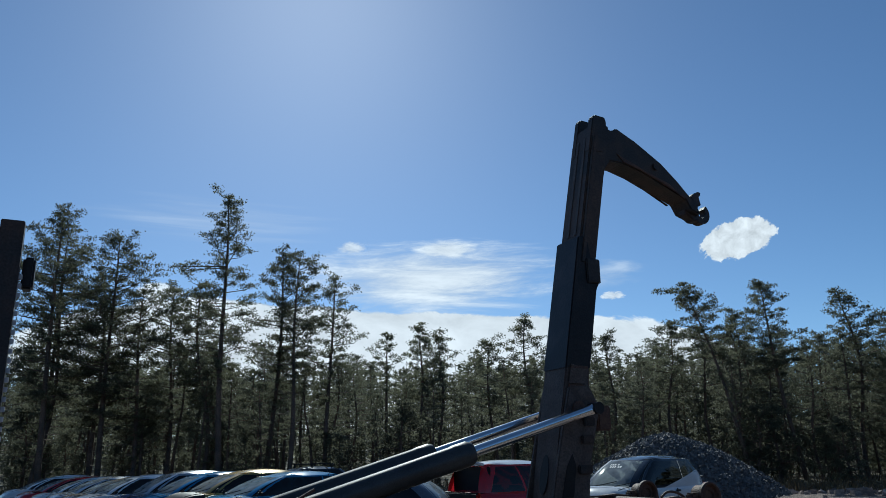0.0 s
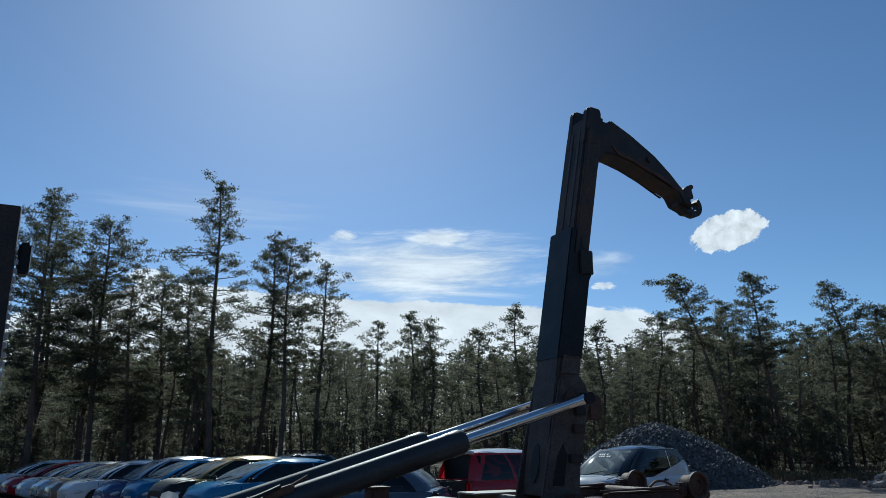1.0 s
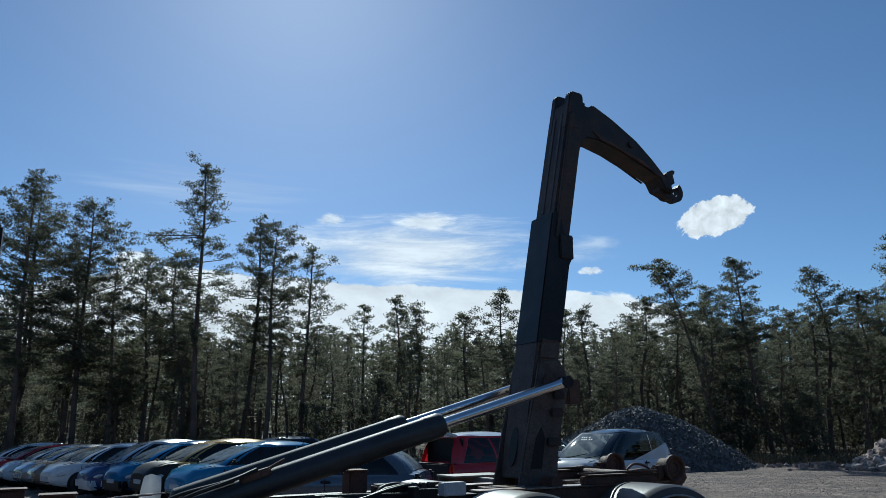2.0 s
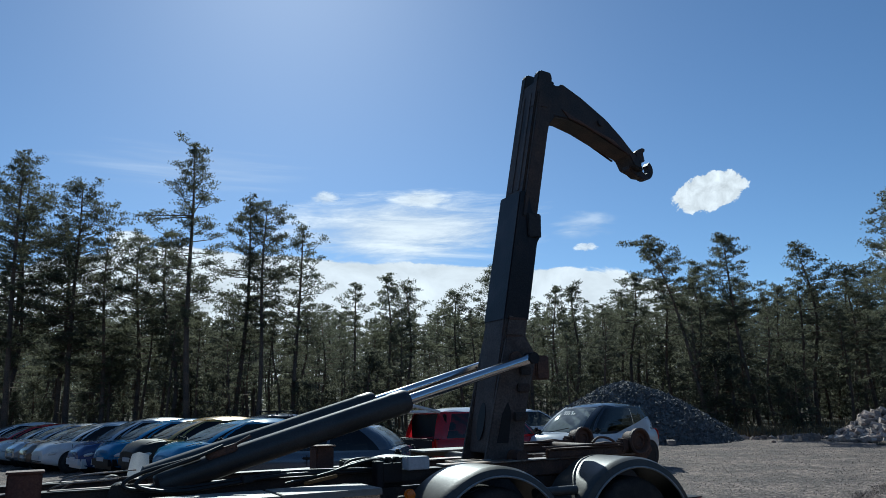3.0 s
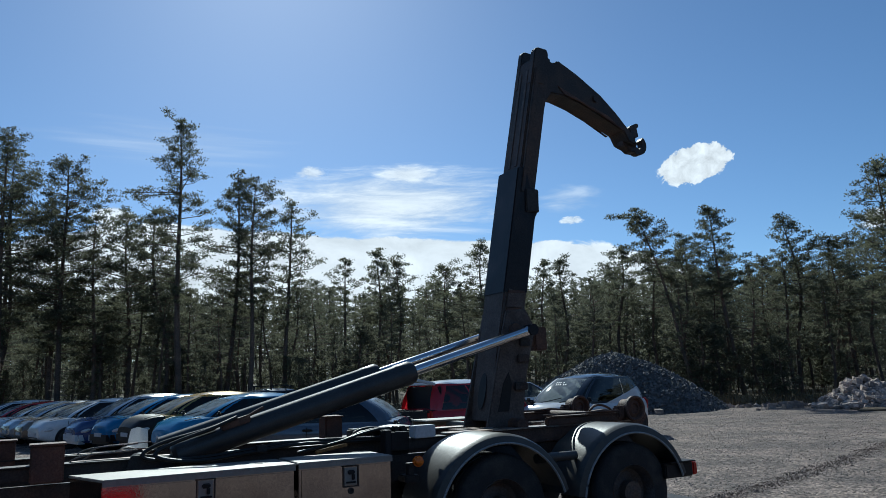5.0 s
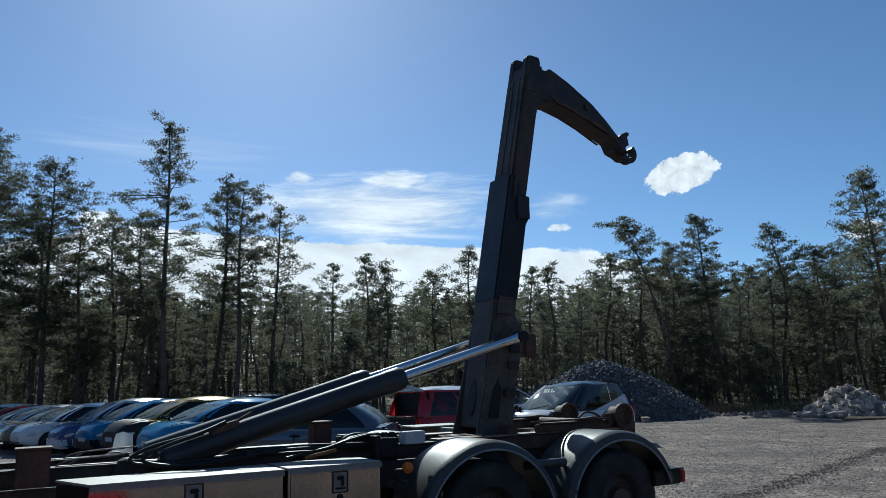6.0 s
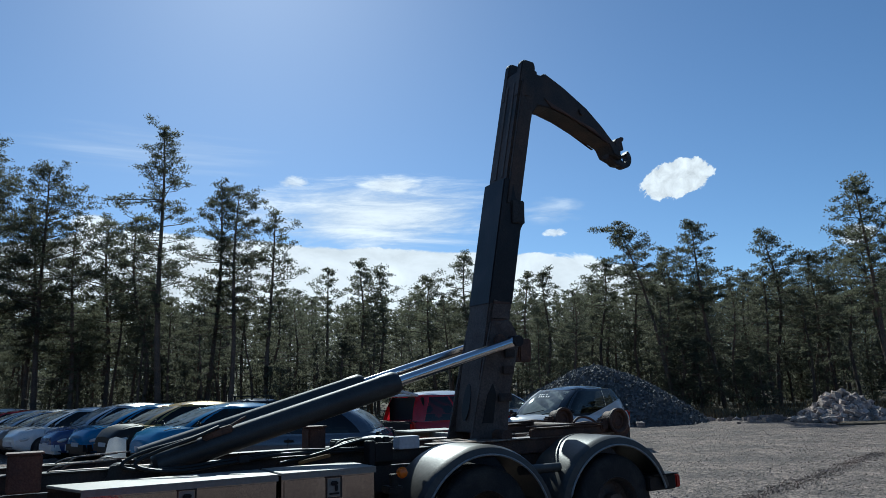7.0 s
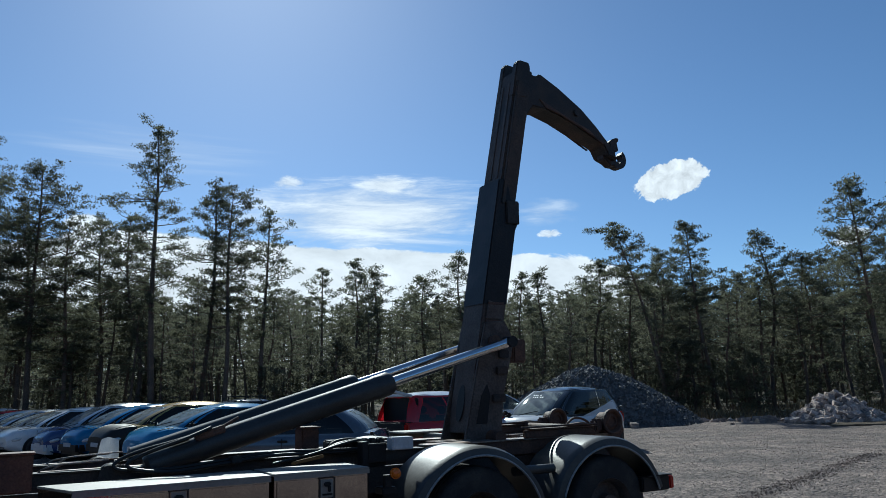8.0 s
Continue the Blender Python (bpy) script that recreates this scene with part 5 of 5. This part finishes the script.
        tube(bm, [(screen[0] - 0.25, s * hw * 0.9, belt + 0.03), (screen[0] - 0.25, s * (hw + 0.04), belt + 0.07)], 0.025, 6)
        part("wing_mirror", bm, M_BLACK, c, smooth=50)
        bm = bmesh.new()
        box(bm, -0.42, -0.24, s * (hw + 0.004) - 0.015, s * (hw + 0.004) + 0.015, belt - 0.13, belt - 0.09, 0.008)
        part("door_handle", bm, M_BLACK, c)
        for gx in (-0.32, screen[0] - 0.06):
            bm = bmesh.new()
            box(bm, gx, gx + 0.008, s * (hw * 0.99) - 0.012, s * (hw * 0.99) + 0.012, 0.34, belt - 0.06, 0)
            part("door_gap", bm, M_BLACK, c)
        for x in (nose - 0.72, back + 0.62):
            bm = bmesh.new()
            ring(bm, (x, s * (hw - 0.17), 0.3), (0, s, 0), [(0, 0.17), (0.0, 0.27), (0.03, 0.3), (0.15, 0.3), (0.18, 0.27), (0.18, 0.19), (0.15, 0.18)], 24)
            wheel = part("wheel", bm, M_RUBBER, c, smooth=50)
            bm = bmesh.new()
            ring(bm, (x, s * (hw - 0.17), 0.3), (0, s, 0), [(0.13, 0.19), (0.165, 0.18), (0.14, 0.12), (0.15, 0.06), (0.165, 0.0)], 20)
            part("rim", bm, M_RIM, wheel, smooth=50)
            bm = bmesh.new()
            ring(bm, (x, s * (hw - 0.03), 0.3), (0, s, 0), [(0.0, 0.0), (0.036, 0.0), (0.036, 0.345), (0.0, 0.35)], 24)
            part("wheel_arch", bm, M_BLACK, c, smooth=50)
    bm = bmesh.new()
    box(bm, nose - 0.16, nose + 0.012, -hw * 0.56, hw * 0.56, 0.3, 0.39, 0.03)
    box(bm, nose - 0.14, nose + 0.004, -hw * 0.3, hw * 0.3, hood - 0.3, hood - 0.22, 0.02)
    part("grille", bm, M_BLACK, c, smooth=50)
    if nose_skin:
        bm = bmesh.new()
        box(bm, nose - 0.34, nose + 0.016, -hw * 0.8, hw * 0.8, 0.2, 0.55, 0.09)
        box(bm, nose - 0.62, nose - 0.3, -hw * 0.985, hw * 0.985, 0.24, 0.52, 0.06)
        part("front_bumper", bm, nose_skin, c, "torn front bumper", smooth=50)
    bm = bmesh.new()
    box(bm, nose + 0.002, nose + 0.022, -0.24, 0.24, 0.4, 0.5, 0.004)
    part("number_plate", bm, M_GREY, c, "blank pale plate")
    bm = bmesh.new()
    tube(bm, [(screen[1] + 0.05, 0, H - 0.02), (screen[1] - 0.05, 0, H + 0.2)], 0.006, 5)
    part("aerial", bm, M_BLACK, c)
    if bars:
        for x in (-0.9, -0.1):
            bm = bmesh.new()
            box(bm, x - 0.03, x + 0.03, -hw * 0.75, hw * 0.75, H + 0.05, H + 0.09, 0.01)
            for y in (-hw * 0.68, hw * 0.68):
                box(bm, x - 0.03, x + 0.03, y - 0.03, y + 0.03, H - 0.06, H + 0.05, 0.008)
            part("roof_bar", bm, M_BLACK, c)
    if writing:
        for v, u0, u1 in ((0.78, -0.5, -0.1), (0.7, -0.42, 0.06)):
            k = 0
            u = u0
            while u < u1:
                bm = patch("front", ((u, u), (u + 0.055, u + 0.05)), (v, v + 0.05), 0.004)
                part("chalk_mark", bm, M_WHITE_PEN, c)
                k += 1
                u += 0.09 if k % 3 else 0.14
    for s in (-0.3, 0.25):
        bm = bmesh.new()
        tube(bm, [(screen[0] + 0.05, s, belt + 0.03), (screen[0] - 0.12, s + 0.5, belt + 0.13)], 0.009, 5)
        part("wiper", bm, M_BLACK, c)
    return c


def park(x, y, heading):
    return pose(x, y, ground_z(x, y), 0, 0, heading)

# ---- parked cars ----
CARS = [
    (P_WHITE, (2.95, 19.6, -133), "white three-door hatchback with dark tinted side glass and dark roof", dict(tail=(-1.86, -1.42), L=3.85, W=1.72, H=1.58, roof=P_DARK, doors=3, writing=True, frame_paint=P_DARK, rising=True)),
    (P_WHITE, (1.6, 26.5, 35), "white hatchback with red tail lights, half hidden", dict(H=1.5)),
    (P_RED, (0.22, 18.7, 40), "red hatchback with pale roof and raised tailgate", dict(H=1.57, roof=P_WHITE, doors=3, hatch_up=True, tail=(-1.86, -1.64))),
    (P_GREYBLUE, (-3.1, 14.6, 174), "grey blue hatchback with dusty glass and missing tail lights", dict(H=1.39, lamps=False)),
    (P_DARK, (-7.4, 27.0, 226), "dark car with black roof bars", dict(H=1.46, bars=True)),
]


def park_cars():
    for colour, (x, y, a), label, more in CARS:
        car(colour, park(x, y, a), label, **more)
    row = [
        (P_PALEBLUE, (-5.5, 18.5, 226), "light blue hatchback with pale dusty windscreen", dict(H=1.39)),
        (P_GOLD, (-7.05, 20.2, 223), "gold hatchback with stripped dark nose", dict(nose_skin=M_BLACK, bonnet=M_BLACK, H=1.43, L=4.0)),
        (P_BLUE, (-8.5, 21.4, 226), "bright blue hatchback with torn front bumper", dict(nose_skin=M_BLACK, H=1.43, L=3.7)),
        (P_NAVY, (-9.9, 22.9, 223), "tall navy blue car with silver roof and white bumper", dict(nose_skin=P_WHITE, H=1.53, roof=P_SILVER, frame_paint=P_SILVER)),
        (P_WHITE, (-11.8, 24.3, 226), "white hatchback with dented bonnet", dict(H=1.44)),
        (P_BROWN, (-12.90, 25.4, 223), "brown grey hatchback with dusty paint", dict(H=1.39)),
        (P_SILVER, (-14.23, 26.8, 226), "silver hatchback with dull paint", dict(H=1.4)),
        (P_WHITE, (-15.65, 28.2, 223), "white hatchback with raised pale tailgate", dict(H=1.41)),
        (P_RED, (-17.08, 29.5, 226), "red hatchback in a row of scrapped cars", dict(H=1.39)),
        (P_WHITE, (-18.51, 30.8, 223), "white hatchback with dusty windscreen", dict(H=1.39)),
    ]
    for colour, (x, y, a), label, more in row:
        car(colour, park(x, y, a), label, **more)


park_cars()


def loose_panel():
    """A torn white bumper skin leaning on the gold car."""
    bm = bmesh.new()
    nu, nv = 8, 6
    g = [[bm.verts.new(((i / nu - 0.5) * 0.46 * (1 - 0.25 * (j / nv) ** 2) + 0.05 * j / nv, -0.12 * math.sin(math.pi * i / nu) + 0.22 * j / nv, 0.7 * j / nv - (0.12 * abs(i / nu - 0.4) if j == nv else 0))) for i in range(nu + 1)] for j in range(nv + 1)]
    for j in range(nv):
        for i in range(nu):
            bm.faces.new((g[j][i], g[j][i + 1], g[j + 1][i + 1], g[j + 1][i]))
    bmesh.ops.solidify(bm, geom=bm.faces[:], thickness=0.012)
    ob = part("bumper_skin", bm, P_WHITE, None, "", smooth=40)
    ob.matrix_world = pose(-7.52, 17.3, ground_z(-7.52, 17.3), 0, 0, 25)
    tagged(ob, "torn white plastic bumper skin leaning on a car", "car part")


loose_panel()


def reflection_drum():
    """A drum with rolled hoops, added out of view to redden the side box's reflection."""
    a = radians(30.8)
    x, y = -0.695 - 2.02 * math.cos(a) + 1.1 * math.sin(a), 6.5 - 2.02 * math.sin(a) - 1.1 * math.cos(a)
    d = thing("steel_drum", pose(x, y, ground_z(x, y)), "red drum added out of view for the red reflection in the side box", "drum")
    bm = bmesh.new()
    prof = [(0.0, 0.0), (0.0, 0.27), (0.01, 0.285), (0.27, 0.285), (0.285, 0.297), (0.3, 0.285), (0.57, 0.285), (0.585, 0.297), (0.6, 0.285), (0.865, 0.285), (0.88, 0.292), (0.88, 0.278), (0.862, 0.272), (0.862, 0.0)]
    ring(bm, (0, 0, 0), (0, 0, 1), prof, 40)
    part("drum_body", bm, P_RED, d, smooth=35)
    bm = bmesh.new()
    ring(bm, (0.17, 0, 0.862), (0, 0, 1), [(0.0, 0.035), (0.014, 0.033), (0.014, 0.0)], 14)
    part("bung", bm, M_STEEL, d, smooth=40)


reflection_drum()
